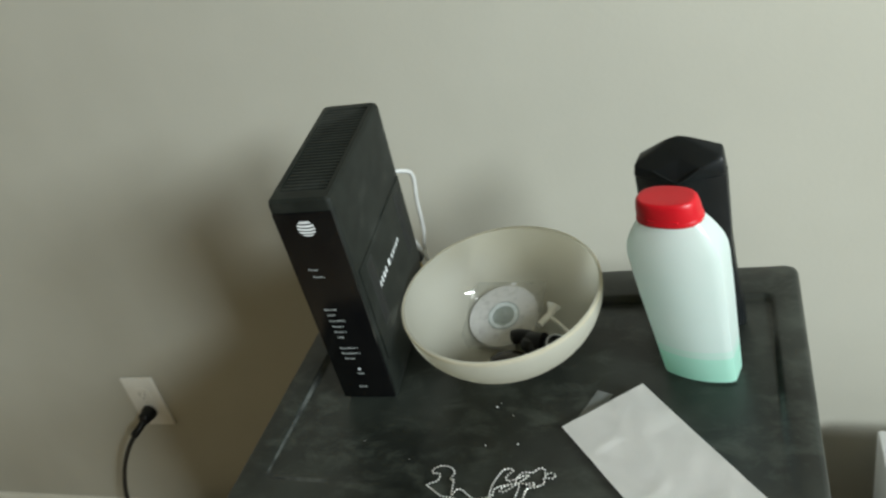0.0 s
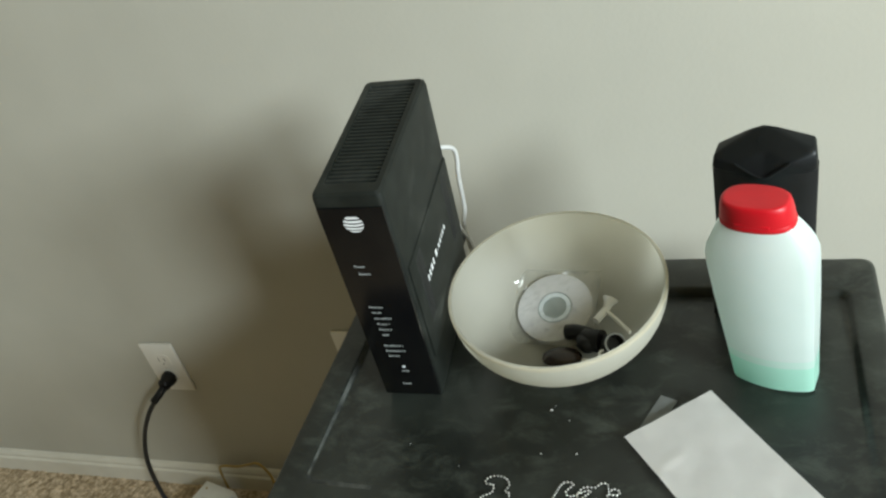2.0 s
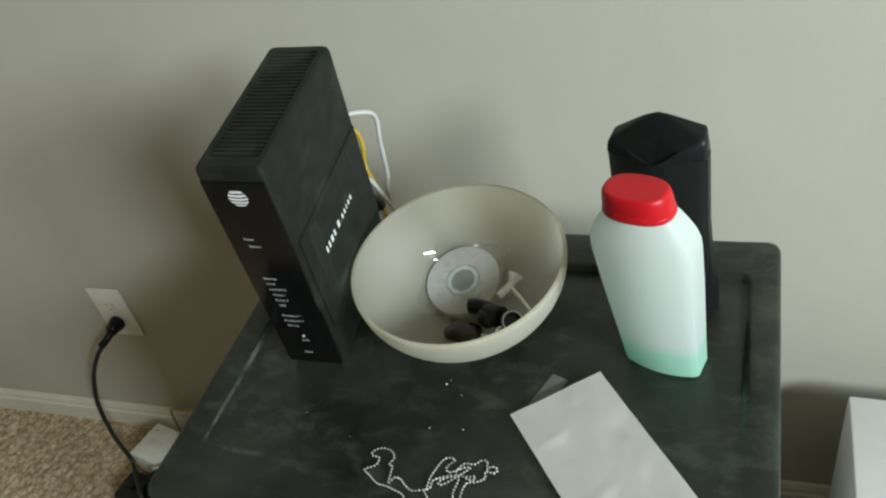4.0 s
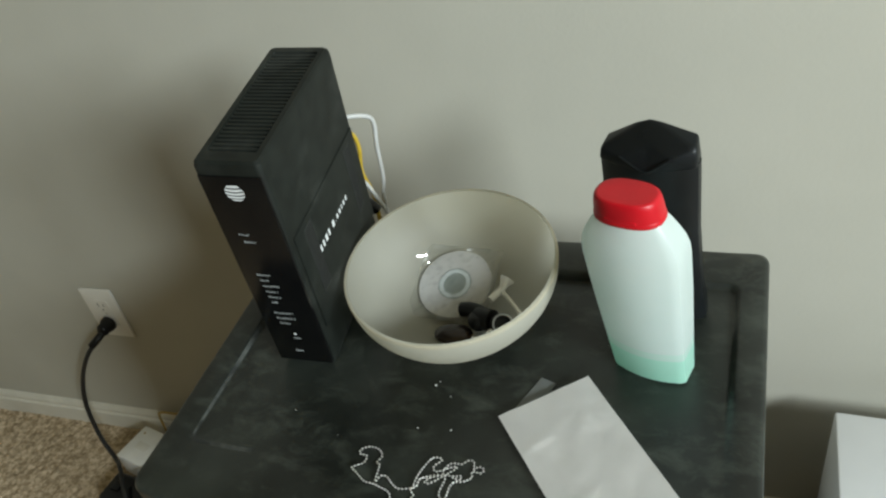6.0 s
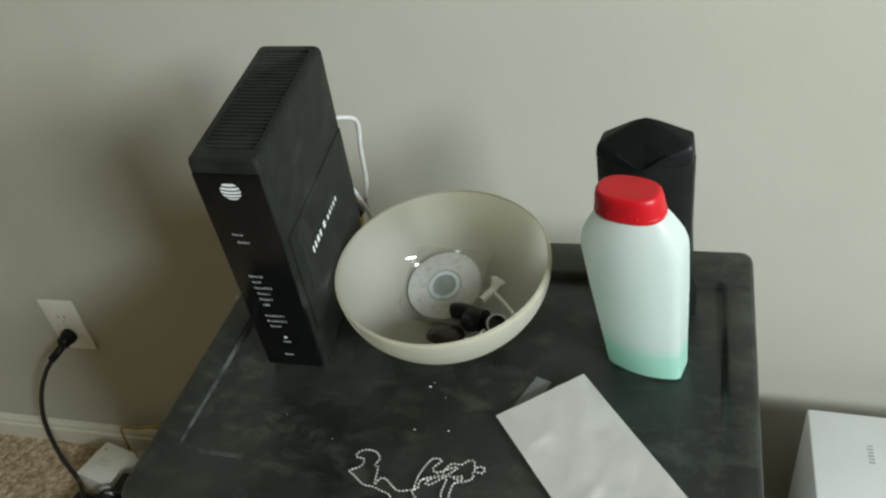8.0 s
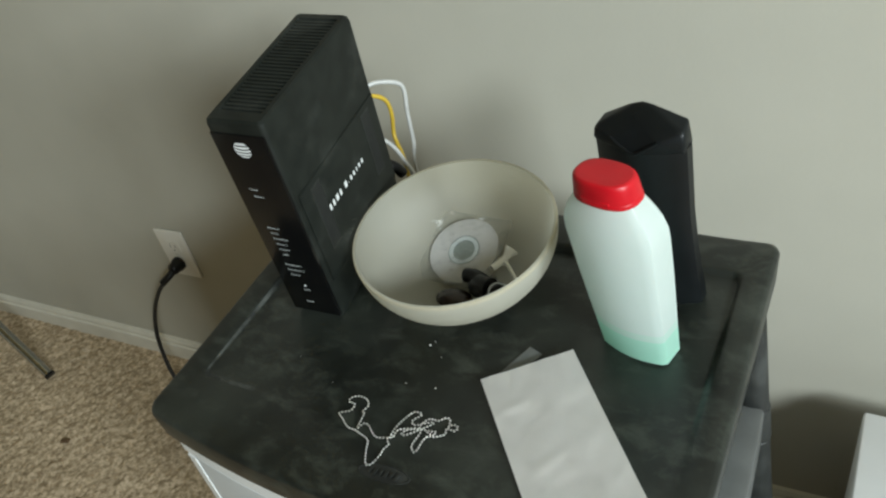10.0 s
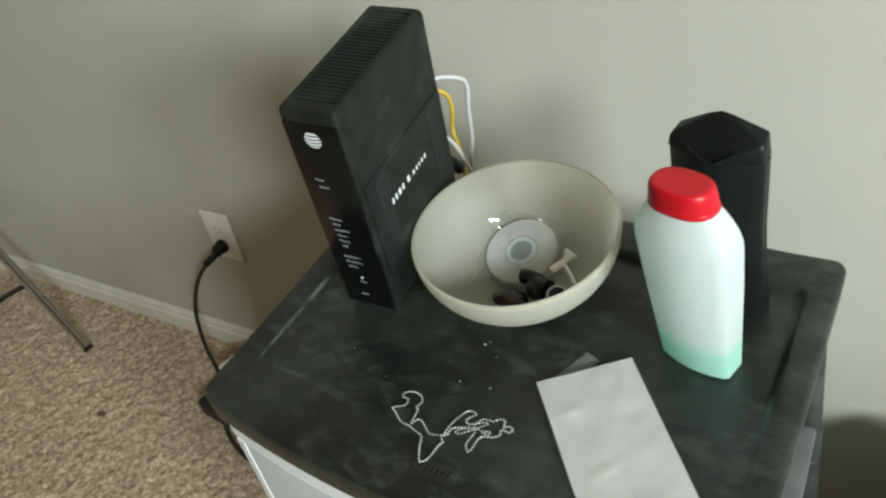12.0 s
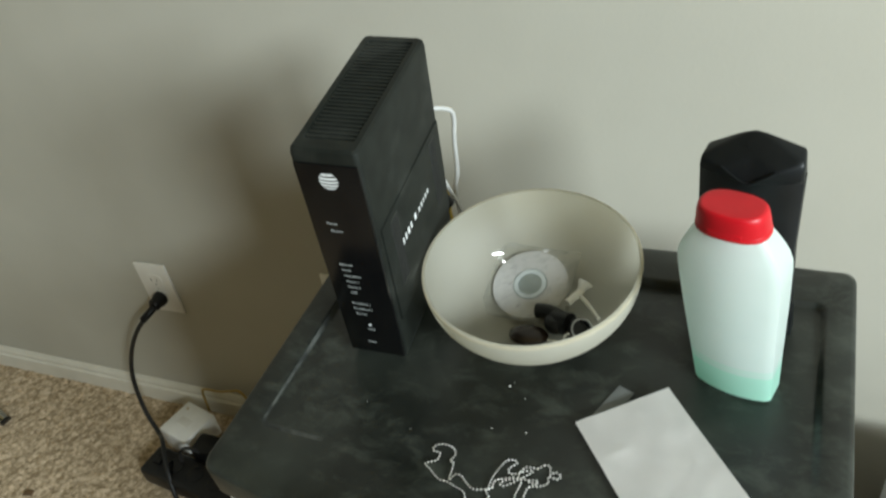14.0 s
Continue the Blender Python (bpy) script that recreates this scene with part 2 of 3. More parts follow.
def tube_bm(points, radius, step=0.006, n=8):
    path = smooth_path(points, step)
    bm = bmesh.new()
    rows, up = [], Vector((0.13, 0.31, 0.94)).normalized()
    for i, p in enumerate(path):
        d = (path[min(i + 1, len(path) - 1)] - path[max(i - 1, 0)]).normalized()
        side = d.cross(up)
        if side.length < 0.05:
            side = d.cross(Vector((1, 0, 0)))
        side.normalize()
        up = side.cross(d).normalized()
        rows.append([bm.verts.new(p + radius * (math.cos(2 * math.pi * k / n) * side + math.sin(2 * math.pi * k / n) * up)) for k in range(n)])
    for a, b in zip(rows, rows[1:]):
        for k in range(n):
            bm.faces.new((a[k], a[(k + 1) % n], b[(k + 1) % n], b[k]))
    bm.faces.new(rows[0][::-1])
    bm.faces.new(rows[-1])
    return bm


def add_bm(bm, other, m=Matrix.Identity(4)):
    """Joins another bmesh into bm, moved by m."""
    me = bpy.data.meshes.new("join")
    other.transform(m)
    other.to_mesh(me)
    other.free()
    bm.from_mesh(me)
    bpy.data.meshes.remove(me)
    return bm


def text_ob(name, words, size, mat, parent, m, label="", bold=0.0):
    """Lettering as a thin mesh, in the built-in font."""
    cu = bpy.data.curves.new(name, "FONT")
    cu.body, cu.size, cu.extrude, cu.offset = words, size, 0.00008, bold
    tmp = bpy.data.objects.new(name, cu)
    scene.collection.objects.link(tmp)
    me = bpy.data.meshes.new_from_object(tmp.evaluated_get(bpy.context.evaluated_depsgraph_get()))
    bpy.data.objects.remove(tmp)
    me.materials.clear()
    me.materials.append(mat)
    ob = new(name, me)
    ob.parent = parent
    ob.matrix_local = m
    return tagged(ob, label) if label else ob


# ---- the room ----
WEST, SOUTH, CEIL, THICK = -1.25, -3.9, 2.60, 0.12


def wall(name, bm, label, mat=M_WALL):
    return tagged(finish(name, bm, mat, smooth=False), label, "wall", kind="structure")


wall("wall_north", box_bm(WEST - THICK, EAST + THICK, 0, THICK, -0.1, CEIL), "greige painted wall with orange-peel texture behind the cart")
wall("wall_west", box_bm(WEST - THICK, WEST, SOUTH, 0, -0.1, CEIL), "greige painted wall meeting the corner by the stand")
# Unseen south wall, set near enough to add bounced fill.
wall("wall_south", box_bm(WEST - THICK, EAST + THICK, SOUTH - THICK, SOUTH, -0.1, CEIL), "plain unseen wall closing the room, coloured to warm the bounced light", M_WALL_FAR)
east = bmesh.new()
south_edge = SOUTH
for y0, y1, z0, z1 in WINDOWS:
    for a0, a1, b0, b1 in ((south_edge, y0, -0.1, CEIL), (y0, y1, -0.1, z0), (y0, y1, z1, CEIL)):
        add_bm(east, box_bm(EAST, EAST + THICK, a0, a1, b0, b1))
    south_edge = y1
add_bm(east, box_bm(EAST, EAST + THICK, south_edge, 0, -0.1, CEIL))
wall("wall_east", east, "unseen wall with two window openings, coloured to warm the bounced light", M_WALL_FAR)
tagged(finish("ceiling", box_bm(WEST - THICK, EAST + THICK, SOUTH - THICK, THICK, CEIL, CEIL + 0.1), M_CEIL, smooth=False), "unseen textured flat ceiling, yellowed to warm the bounced light", "ceiling", kind="structure")

# carpet: a fine sheet of tufts where it is seen, coarse elsewhere
rng = np.random.default_rng(7)
xs = np.concatenate([np.arange(WEST, 0.70, 0.0045), np.linspace(0.70, EAST, 30)])
ys = np.concatenate([np.linspace(SOUTH, -0.75, 30)[:-1], np.arange(-0.75, 0.0001, 0.0045)])
gx, gy = np.meshgrid(xs, ys)


def blurred(a, k):
    for _ in range(k):
        a = (a + np.roll(a, 1, 0) + np.roll(a, -1, 0) + np.roll(a, 1, 1) + np.roll(a, -1, 1)) / 5
    return a / a.std()


pile = 0.0009 * rng.normal(size=gx.shape) + 0.0008 * blurred(rng.normal(size=gx.shape), 3) + 0.0004 * blurred(rng.normal(size=gx.shape), 10)
inside = (gx < 0.69) & (gy > -0.74)
gz = np.where(inside, np.clip(pile, -0.007, 0.007) - 0.004, -0.004)
jx, jy = (np.where(inside, 0.0012 * rng.normal(size=gx.shape), 0) for _ in range(2))
ny, nx = gx.shape
ids = np.arange(nx * ny).reshape(ny, nx)
quads = np.stack([ids[:-1, :-1], ids[:-1, 1:], ids[1:, 1:], ids[1:, :-1]], -1).reshape(-1, 4)
me = bpy.data.meshes.new("floor")
me.from_pydata(np.stack([gx + jx, gy + jy, gz], -1).reshape(-1, 3).tolist(), [], quads.tolist())
me.materials.append(M_CARPET)
me.polygons.foreach_set("use_smooth", np.ones(len(me.polygons), dtype=bool))
tagged(new("floor", me), "beige cut-pile carpet with brown flecks", "carpet", kind="structure")


def baseboard(name, x0, y0, x1, y1):
    """A stepped board along a wall, its back on the line from one point to the other."""
    a, b = Vector((x0, y0, 0)), Vector((x1, y1, 0))
    d = (b - a).normalized()
    out = Vector((d.y, -d.x, 0))
    prof = [(0.0005, -0.01), (0.0135, -0.01), (0.0135, 0.033), (0.0125, 0.036), (0.0095, 0.038), (0.0095, 0.046), (0.006, 0.053), (0.0005, 0.055)]
    bm = bmesh.new()
    r0, r1 = ([bm.verts.new(p + out * o + Vector((0, 0, z))) for o, z in prof] for p in (a, b))
    for i in range(len(prof)):
        j = (i + 1) % len(prof)
        bm.faces.new((r0[i], r0[j], r1[j], r1[i]))
    bm.faces.new(r0[::-1])
    bm.faces.new(r1)
    return tagged(finish(name, bm, M_TRIM, smooth=False), "cream painted stepped baseboard along the wall foot", "baseboard", kind="structure")


baseboard("baseboard", WEST, 0, EAST, 0)
baseboard("baseboard_west", WEST, SOUTH, WEST, -0.0135)

# ---- the drawer cart ----
TZ = 0.680
CX0, CX1, CY0, CY1, BOW = 0.626, 1.138, -0.520, -0.172, 0.028


def cart_loop(inset, z, radius, front=0.0, bow=BOW, back=0.0, left=0.0):
    """Points round the cart's outline: a rounded rectangle whose front bows out."""
    x0, x1, y0, y1 = CX0 + inset + left, CX1 - inset, CY0 + inset + front, CY1 - inset - back
    pts = []
    for cx, cy, a0 in ((x1 - radius, y1 - radius, 0), (x0 + radius, y1 - radius, 90), (x0 + radius, y0 + radius, 180), (x1 - radius, y0 + radius, 270)):
        for k in range(7):
            a = radians(a0 + 15 * k)
            pts.append([cx + radius * math.cos(a), cy + radius * math.sin(a)])
        nxt = {0: "b", 90: "l", 180: "f", 270: "r"}[a0]
        for k in range(1, 24):
            t = k / 24
            if nxt == "b":
                pts.append([x1 - radius + (x0 + radius - x1 + radius) * t, y1])
            elif nxt == "l":
                pts.append([x0, y1 - radius + (y0 + radius - y1 + radius) * t])
            elif nxt == "f":
                pts.append([x0 + radius + (x1 - x0 - 2 * radius) * t, y0])
            else:
                pts.append([x1, y0 + radius + (y1 - y0 - 2 * radius) * t])
    mid, half = (x0 + x1) / 2, (x1 - x0) / 2
    out = []
    for x, y in pts:
        w = min(1.0, max(0.0, (y0 + 0.09 - y) / 0.09))
        yy = y - w * bow * (1 - ((x - mid) / half) ** 2)
        if x > mid:
            x -= 0.013 * min(1.0, max(0.0, (CY1 - yy) / 0.35)) * (x - mid) / half
        out.append((x, yy, z(x, yy) if callable(z) else z))
    return out


def rim(x, y):
    """The lip's height: full along the back, falling away to the front."""
    t = min(1.0, max(0.0, (y + 0.47) / 0.28))
    right = min(1.0, max(0.0, (x - 0.98) / 0.12))
    return TZ + 0.0022 - 0.0010 * right + 0.0095 * t * (1 - 0.35 * right * right * (3 - 2 * right))


cart = thing("drawer_cart", Matrix.Translation((0, 0, 0)), "black resin drawer cart with white-framed frosted drawers and dusty top", "drawer cart")
IN = 0.0265
loops = [cart_loop(0.010, TZ - 0.034, 0.012), cart_loop(0.001, TZ - 0.030, 0.013), cart_loop(0.0, lambda x, y: rim(x, y) - 0.005, 0.013),
         cart_loop(0.0015, lambda x, y: rim(x, y) - 0.0015, 0.012), cart_loop(0.005, rim, 0.010),
         cart_loop(IN - 0.004, rim, 0.012, 0.024, 0.006, 0.023, 0.0035), cart_loop(IN - 0.001, lambda x, y: rim(x, y) - 0.0012, 0.010, 0.026, 0.005, 0.023, 0.0035)]
inner = [cart_loop(IN + 0.0010, TZ + 0.0005, 0.008, 0.028, 0.004, 0.023, 0.0035), cart_loop(IN + 0.0035, TZ, 0.007, 0.028, 0.004, 0.023, 0.0035)]
top = part("top", loops_bm(loops + inner), [M_TOP, M_DUST], cart, "black resin top tray with a raised lip, dusty and scuffed", angle=60)
ring = len(loops[0])
for f in top.data.polygons:
    band = f.index // ring
    if band == 6 and (f.center.x < CX0 + 0.06 or (f.center.y < -0.42 and f.center.x < 0.715)):
        f.material_index = 1

# moulded oval badge on the front of the top, with plain bars in place of its lettering
badge = lathe_bm([(0.0235, 0.0), (0.0235, 0.0009), (0.0222, 0.0009), (0.0222, 0.0002), (0, 0.0002)], 40)
badge.transform(Matrix.Translation((0.885, -0.5135, TZ + 0.0022)) @ Matrix.Rotation(radians(2), 4, "Z") @ Matrix.Diagonal((1, 0.33, 1, 1)))
badge_ob = part("badge", badge, M_BLACK, cart, "moulded oval badge")
bars = bmesh.new()
for k in range(6):
    add_bm(bars, box_bm(-0.0012, 0.0012, -0.0026 - 0.001 * (k % 2), 0.0026, 0, 0.0009), pose(0.885 - 0.0125 + 0.005 * k, -0.5135, TZ + 0.0030, 0, 0, -12))
part("badge_bars", bars, M_BLACK, badge_ob)

for x in (CX0 + 0.026, CX1 - 0.026):
    for y in (CY0 + 0.030, CY1 - 0.026):
        post = bmesh.new()
        for z0, z1, r in ((0.0, 0.03, 0.019), (0.03, 0.20, 0.0165), (0.20, 0.235, 0.0185), (0.235, 0.43, 0.0165), (0.43, 0.480, 0.0178), (0.480, TZ - 0.02, 0.0165)):
            add_bm(post, lathe_bm([(0, z0), (r - 0.002, z0), (r, z0 + 0.002), (r, z1 - 0.002), (r - 0.002, z1), (0, z1)], 20), Matrix.Identity(4))
        lean = 0.085 if x > 0.9 else -0.085
        for q in post.verts:
            q.co += Vector((x + lean * (TZ - 0.02 - q.co.z), y, 0))
        part("leg", post, M_BLACK, cart)
for z in (0.21, 0.43):
    for y0, y1 in ((CY0 + 0.012, CY0 + 0.034), (CY1 - 0.028, CY1 - 0.004)):
        part("rail", box_bm(CX0 + 0.012, CX1 - 0.012, y0, y1, z, z + 0.022, 0.003), M_BLACK, cart)
    for x0, x1 in ((CX0 + 0.002 - 0.07 * (TZ - z), CX0 + 0.028), (CX1 - 0.026, CX1 - 0.002 + 0.07 * (TZ - z))):
        x1 = min(x1, CX1 + 0.002)
        part("side_rail", box_bm(x0, x1, CY0 + 0.034, CY1 - 0.040, z, z + (0.062 if z > 0.3 else 0.022), 0.004), M_GREY, cart, "grey resin side rail")


def drawer(z0, z1):
    w0, w1, yb = CX0 + 0.010, CX1 - 0.010, CY1 - 0.035
    tub = box_bm(CX0 + 0.045, CX1 - 0.045, CY0 + 0.004, yb, z0 + 0.012, z1 - 0.012, 0.006)
    lid = [f for f in tub.faces if f.normal.z > 0.9]
    bmesh.ops.delete(tub, geom=lid, context="FACES")
    body = part("drawer", tub, M_FROST, cart, "frosted drawer with a white framed front")
    mid, half = (w0 + w1) / 2, (w1 - w0) / 2

    def curved(u0, u1, za, zb, push, depth, mat, name, edge=0.004):
        bm = bmesh.new()
        n = 28
        rows = []
        for k in range(n + 1):
            x = u0 + (u1 - u0) * k / n
            y = CY0 + 0.006 - (BOW - 0.002) * (1 - ((x - mid) / half) ** 2) - push
            rows.append([bm.verts.new(p) for p in ((x, y + depth, za), (x, y + edge, za), (x, y, za + edge), (x, y, zb - edge), (x, y + edge, zb), (x, y + depth, zb))])
        for a, b in zip(rows, rows[1:]):
            for i in range(6):
                j = (i + 1) % 6
                bm.faces.new((a[i], a[j], b[j], b[i]))
        bm.faces.new(rows[0][::-1])
        bm.faces.new(rows[-1])
        return part(name, bm, mat, body)

    curved(w0, w1, z1 - 0.034, z1, 0.0, 0.020, M_DRAWER, "frame_top")
    curved(w0, w1, z0, z0 + 0.020, 0.0, 0.020, M_DRAWER, "frame_bottom")
    curved(w0, w0 + 0.012, z0 + 0.020, z1 - 0.034, 0.0, 0.020, M_DRAWER, "frame_side")
    curved(w1 - 0.012, w1, z0 + 0.020, z1 - 0.034, 0.0, 0.020, M_DRAWER, "frame_side")
    curved(w0 + 0.012, w1 - 0.012, z0 + 0.020, z1 - 0.034, -0.0010, 0.004, M_FROST, "panel", 0.001)


for z0, z1 in ((0.458, TZ - 0.036), (0.236, 0.426), (0.036, 0.206)):
    drawer(z0, z1)

# ---- the gateway box ----
W, D, H = 0.0285, 0.163, 0.2435
router = thing("internet_gateway", Matrix.Translation((0.7282, -0.3655, TZ + 0.001)) @ Matrix.Rotation(radians(3.0), 4, "Z") @ Matrix.Rotation(radians(3.2), 4, "Y") @ Matrix.Rotation(radians(6.25), 4, "X"),
               "black upright internet gateway tipped forward off the cart lip", "router")


def rrect(hw, y0, y1, r, z, n=5):
    pts = []
    for cx, cy, a0 in ((hw - r, y1 - r, 0), (-hw + r, y1 - r, 90), (-hw + r, y0 + r, 180), (hw - r, y0 + r, 270)):
        for k in range(n + 1):
            a = radians(a0 + 90 * k / n)
            pts.append((cx + r * math.cos(a), cy + r * math.sin(a), z))
    return pts


shell = [rrect(W - 0.003, 0.004, D - 0.003, 0.004, 0), rrect(W - 0.0015, 0.002, D - 0.001, 0.005, 0.002), rrect(W - 0.001, 0.001, D, 0.005, 0.010),
         rrect(W, 0.0, D, 0.005, H - 0.006), rrect(W - 0.0008, 0.0008, D - 0.0008, 0.005, H - 0.002), rrect(W - 0.003, 0.003, D - 0.003, 0.004, H),
         rrect(W - 0.0075, 0.014, D - 0.010, 0.002, H), rrect(W - 0.008, 0.0145, D - 0.0105, 0.002, H - 0.006)]
part("housing", loops_bm(shell), M_ROUTER, router, angle=35)
part("grille_well", box_bm(-W + 0.0085, W - 0.0085, 0.015, D - 0.011, H - 0.0058, H - 0.0052), M_SLOT, router)
for k in range(27):
    y = 0.0185 + k * (D - 0.033) / 26
    part("grille_slat", box_bm(-W + 0.0082, W - 0.0082, y - 0.0013, y + 0.0013, H - 0.005, H - 0.0006), M_ROUTER, router, smooth=False)
face = part("front_panel", box_bm(-W + 0.002, W - 0.002, -0.0012, 0.004, 0.006, H - 0.012, 0.001), M_GLOSS, router, "glossy black front panel")
for z, y0 in ((H - 0.018, 0.018), (H - 0.018, D - 0.028)):
    part("side_foot", box_bm(-W - 0.0028, -W + 0.001, y0, y0 + 0.010, z, z + 0.010, 0.0012), M_ROUTER, router)
# side cover with two punched strips
part("side_cover", box_bm(W - 0.002, W + 0.0010, 0.008, D - 0.004, 0.050, 0.160, 0.0009), M_ROUTER, router)
for y0 in (0.024, D - 0.034):
    strip = part("vent_strip", box_bm(W + 0.0006, W + 0.0014, y0, y0 + 0.016, 0.078, 0.154, 0.0003), M_STRIP, router)
    holes = bmesh.new()
    for a in range(6):
        for b in range(24):
            add_bm(holes, box_bm(W + 0.0011, W + 0.00165, y0 + 0.0018 + 0.0024 * a, y0 + 0.0031 + 0.0024 * a, 0.0805 + 0.003 * b, 0.0821 + 0.003 * b))
    part("perforation", holes, M_SLOT, strip, smooth=False)
# plain white bars for the maker's name on the side
name_bars = bmesh.new()
for k, (y, w, h) in enumerate(((0, 5, 7), (6, 4, 7), (11, 5, 7), (17, 4, 7), (25, 5, 7), (31, 2, 2), (34, 4, 5), (39, 4, 5), (44, 3, 5), (48, 4, 5), (53, 4, 5))):
    add_bm(name_bars, box_bm(W + 0.0008, W + 0.0013, 0.039 + y * 0.00130, 0.039 + (y + w - 1.9) * 0.00130, 0.1130, 0.1130 + h * 0.00095))
part("name_bars", name_bars, M_INK, router, "white printed bars", smooth=False)
# the round striped mark: a disc cut into curved bands
mark = bmesh.new()
R, CZ = 0.0080, H - 0.0275
for k in range(5):
    za, zb = -1 + 0.4 * k + 0.03, -1 + 0.4 * (k + 1) - 0.12
    row = []
    for z in [za + (zb - za) * j / 5 for j in range(6)]:
        w = math.sqrt(max(0.0, 1 - z * z))
        row.append([(-w + 2 * w * i / 10, z) for i in range(11)])
    for a, b in zip(row, row[1:]):
        va, vb = ([mark.verts.new((R * x, -0.00135, CZ + R * 1.05 * (z - 0.16 * (1 - z * z) * (1 - x * x)))) for x, z in q] for q in (a, b))
        for i in range(10):
            mark.faces.new((va[i], va[i + 1], vb[i + 1], vb[i]))
part("round_mark", mark, M_INK, router, "white round mark of curved bands", smooth=False)
FRONT = Matrix.Rotation(radians(90), 4, "X")
for words, x, z in (("Power", -0.0125, 0.170), ("Battery", -0.0105, 0.162), ("Ethernet", -0.0125, 0.123), ("Wi-Fi", -0.0115, 0.116), ("HomePNA", -0.0115, 0.109), ("Phone 1", -0.0105, 0.102),
                    ("Phone 2", -0.0105, 0.095), ("USB", -0.0095, 0.088), ("Broadband 1", -0.0115, 0.074), ("Broadband 2", -0.0115, 0.067), ("Service", -0.0105, 0.060), ("WPS", -0.0035, 0.039), ("Reset", -0.0065, 0.021)):
    text_ob("lettering", words, 0.0035, M_LETTER, router, Matrix.Translation((x, -0.00135, z)) @ FRONT, bold=0.0)
dot = lathe_bm([(0, 0), (0.0014, 0), (0.0014, 0.0002), (0, 0.0002)], 14)
dot.transform(Matrix.Translation((0.0, -0.0013, 0.0465)) @ FRONT)
part("wps_button", dot, M_INK, router)

# cables behind the gateway
def cable(name, points, radius, mat, label, step=0.006):
    return tagged(finish(name, tube_bm(points, radius, step), mat, angle=60), label, "cable")


cable("white_cable", [(0.704, -0.175, 0.822), (0.717, -0.158, 0.828), (0.735, -0.140, 0.820), (0.737, -0.132, 0.806), (0.733, -0.130, 0.778), (0.730, -0.128, 0.735), (0.723, -0.126, 0.70), (0.725, -0.12, 0.60), (0.715, -0.13, 0.30), (0.645, -0.12, 0.012)], 0.0026, M_CABLEW, "white network cable looping behind the black gateway")
cable("white_cable", [(0.693, -0.180, 0.772), (0.710, -0.168, 0.766), (0.723, -0.160, 0.750), (0.730, -0.154, 0.725), (0.737, -0.150, 0.69), (0.728, -0.145, 0.60), (0.693, -0.14, 0.30), (0.613, -0.13, 0.012)], 0.0024, M_CABLEW, "white phone cable hanging behind the black gateway")
cable("yellow_cable", [(0.680, -0.170, 0.806), (0.696, -0.145, 0.804), (0.707, -0.130, 0.792), (0.708, -0.125, 0.77), (0.703, -0.124, 0.74), (0.718, -0.138, 0.72), (0.716, -0.135, 0.69), (0.706, -0.13, 0.6), (0.656, -0.15, 0.25), (0.546, -0.12, 0.012)], 0.0026, M_CABLEY, "yellow network cable bent down behind the gateway")
tagged(finish("power_plug", tube_bm([(0.702, -0.190, 0.744), (0.715, -0.184, 0.742), (0.728, -0.176, 0.734), (0.734, -0.168, 0.718)], 0.0065, 0.003, 12), M_RUBBER, angle=60), "black round power connector at the gateway's back", "plug")

# ---- the glass bowl and what lies in it ----
BOWL = Matrix.Translation((0.8605, -0.2835, TZ + 0.0012)) @ Matrix.Rotation(radians(6.8), 4, "X")
bowl = thing("glass_bowl", BOWL, "frosted cream glass bowl shade, amber at the rim", "bowl")
BR, BH = 0.0985, 0.0765
outer = [(BR * math.sin(radians(a)) ** 1.05 if a else 0.0, BH * (1 - math.cos(radians(a)) ** 0.90) if a < 90 else BH) for a in range(0, 91, 5)]
inner_p = [(r * 0.967, 0.0034 + z * 0.957) for r, z in outer]
glass = outer[:-1] + [(BR, BH - 0.0025), (BR - 0.0004, BH - 0.0006), (BR - 0.0013, BH)]
shell = part("shell", lathe_bm(glass + inner_p[::-1], 72), [M_BOWL, M_BOWL_IN], bowl, angle=70)
for f in shell.data.polygons:
    if f.index // 72 >= len(glass):
        f.material_index = 1
part("rim", lathe_bm([(BR + 0.0002, BH - 0.0030), (BR + 0.0002, BH - 0.0008), (BR - 0.0005, BH + 0.0002), (BR - 0.0013, BH + 0.0003)], 72), M_RIM, bowl, "ground amber-tinted glass rim")

DISC = Matrix.Translation((0.8485, -0.2620, TZ + 0.0215)) @ Matrix.Rotation(radians(-9), 4, "Z") @ Matrix.Rotation(radians(21), 4, "X")
disc = thing("compact_disc", DISC, "small white printed disc in the frosted bowl", "disc")
part("face", lathe_bm([(0.0172, 0.0), (0.037, 0.0), (0.037, 0.0012), (0.0172, 0.0012), (0.0172, 0.0)], 64), M_DISC, disc)
part("groove", lathe_bm([(0.0158, 0.0), (0.0172, 0.0), (0.0172, 0.0007), (0.0158, 0.0007), (0.0158, 0.0)], 48), M_HUB, disc, "clear stacking groove")
part("hub_ring", lathe_bm([(0.0118, 0.0), (0.0158, 0.0), (0.0158, 0.0013), (0.0118, 0.0013), (0.0118, 0.0)], 48), M_HUBRING, disc)
part("hub", lathe_bm([(0.0, 0.0), (0.0118, 0.0), (0.0118, 0.0006), (0.0, 0.0006)], 48), M_HUB, disc)
film = bmesh.new()
n = 14
grid = [[film.verts.new((-0.041 + 0.082 * i / n, -0.041 + 0.082 * j / n, 0.0022 + 0.0006 * noise.noise(Vector((i * 0.5, j * 0.5, 3))) + 0.004 * max(0, abs(i / n - 0.5) + abs(j / n - 0.5) - 0.75))) for j in range(n + 1)] for i in range(n + 1)]
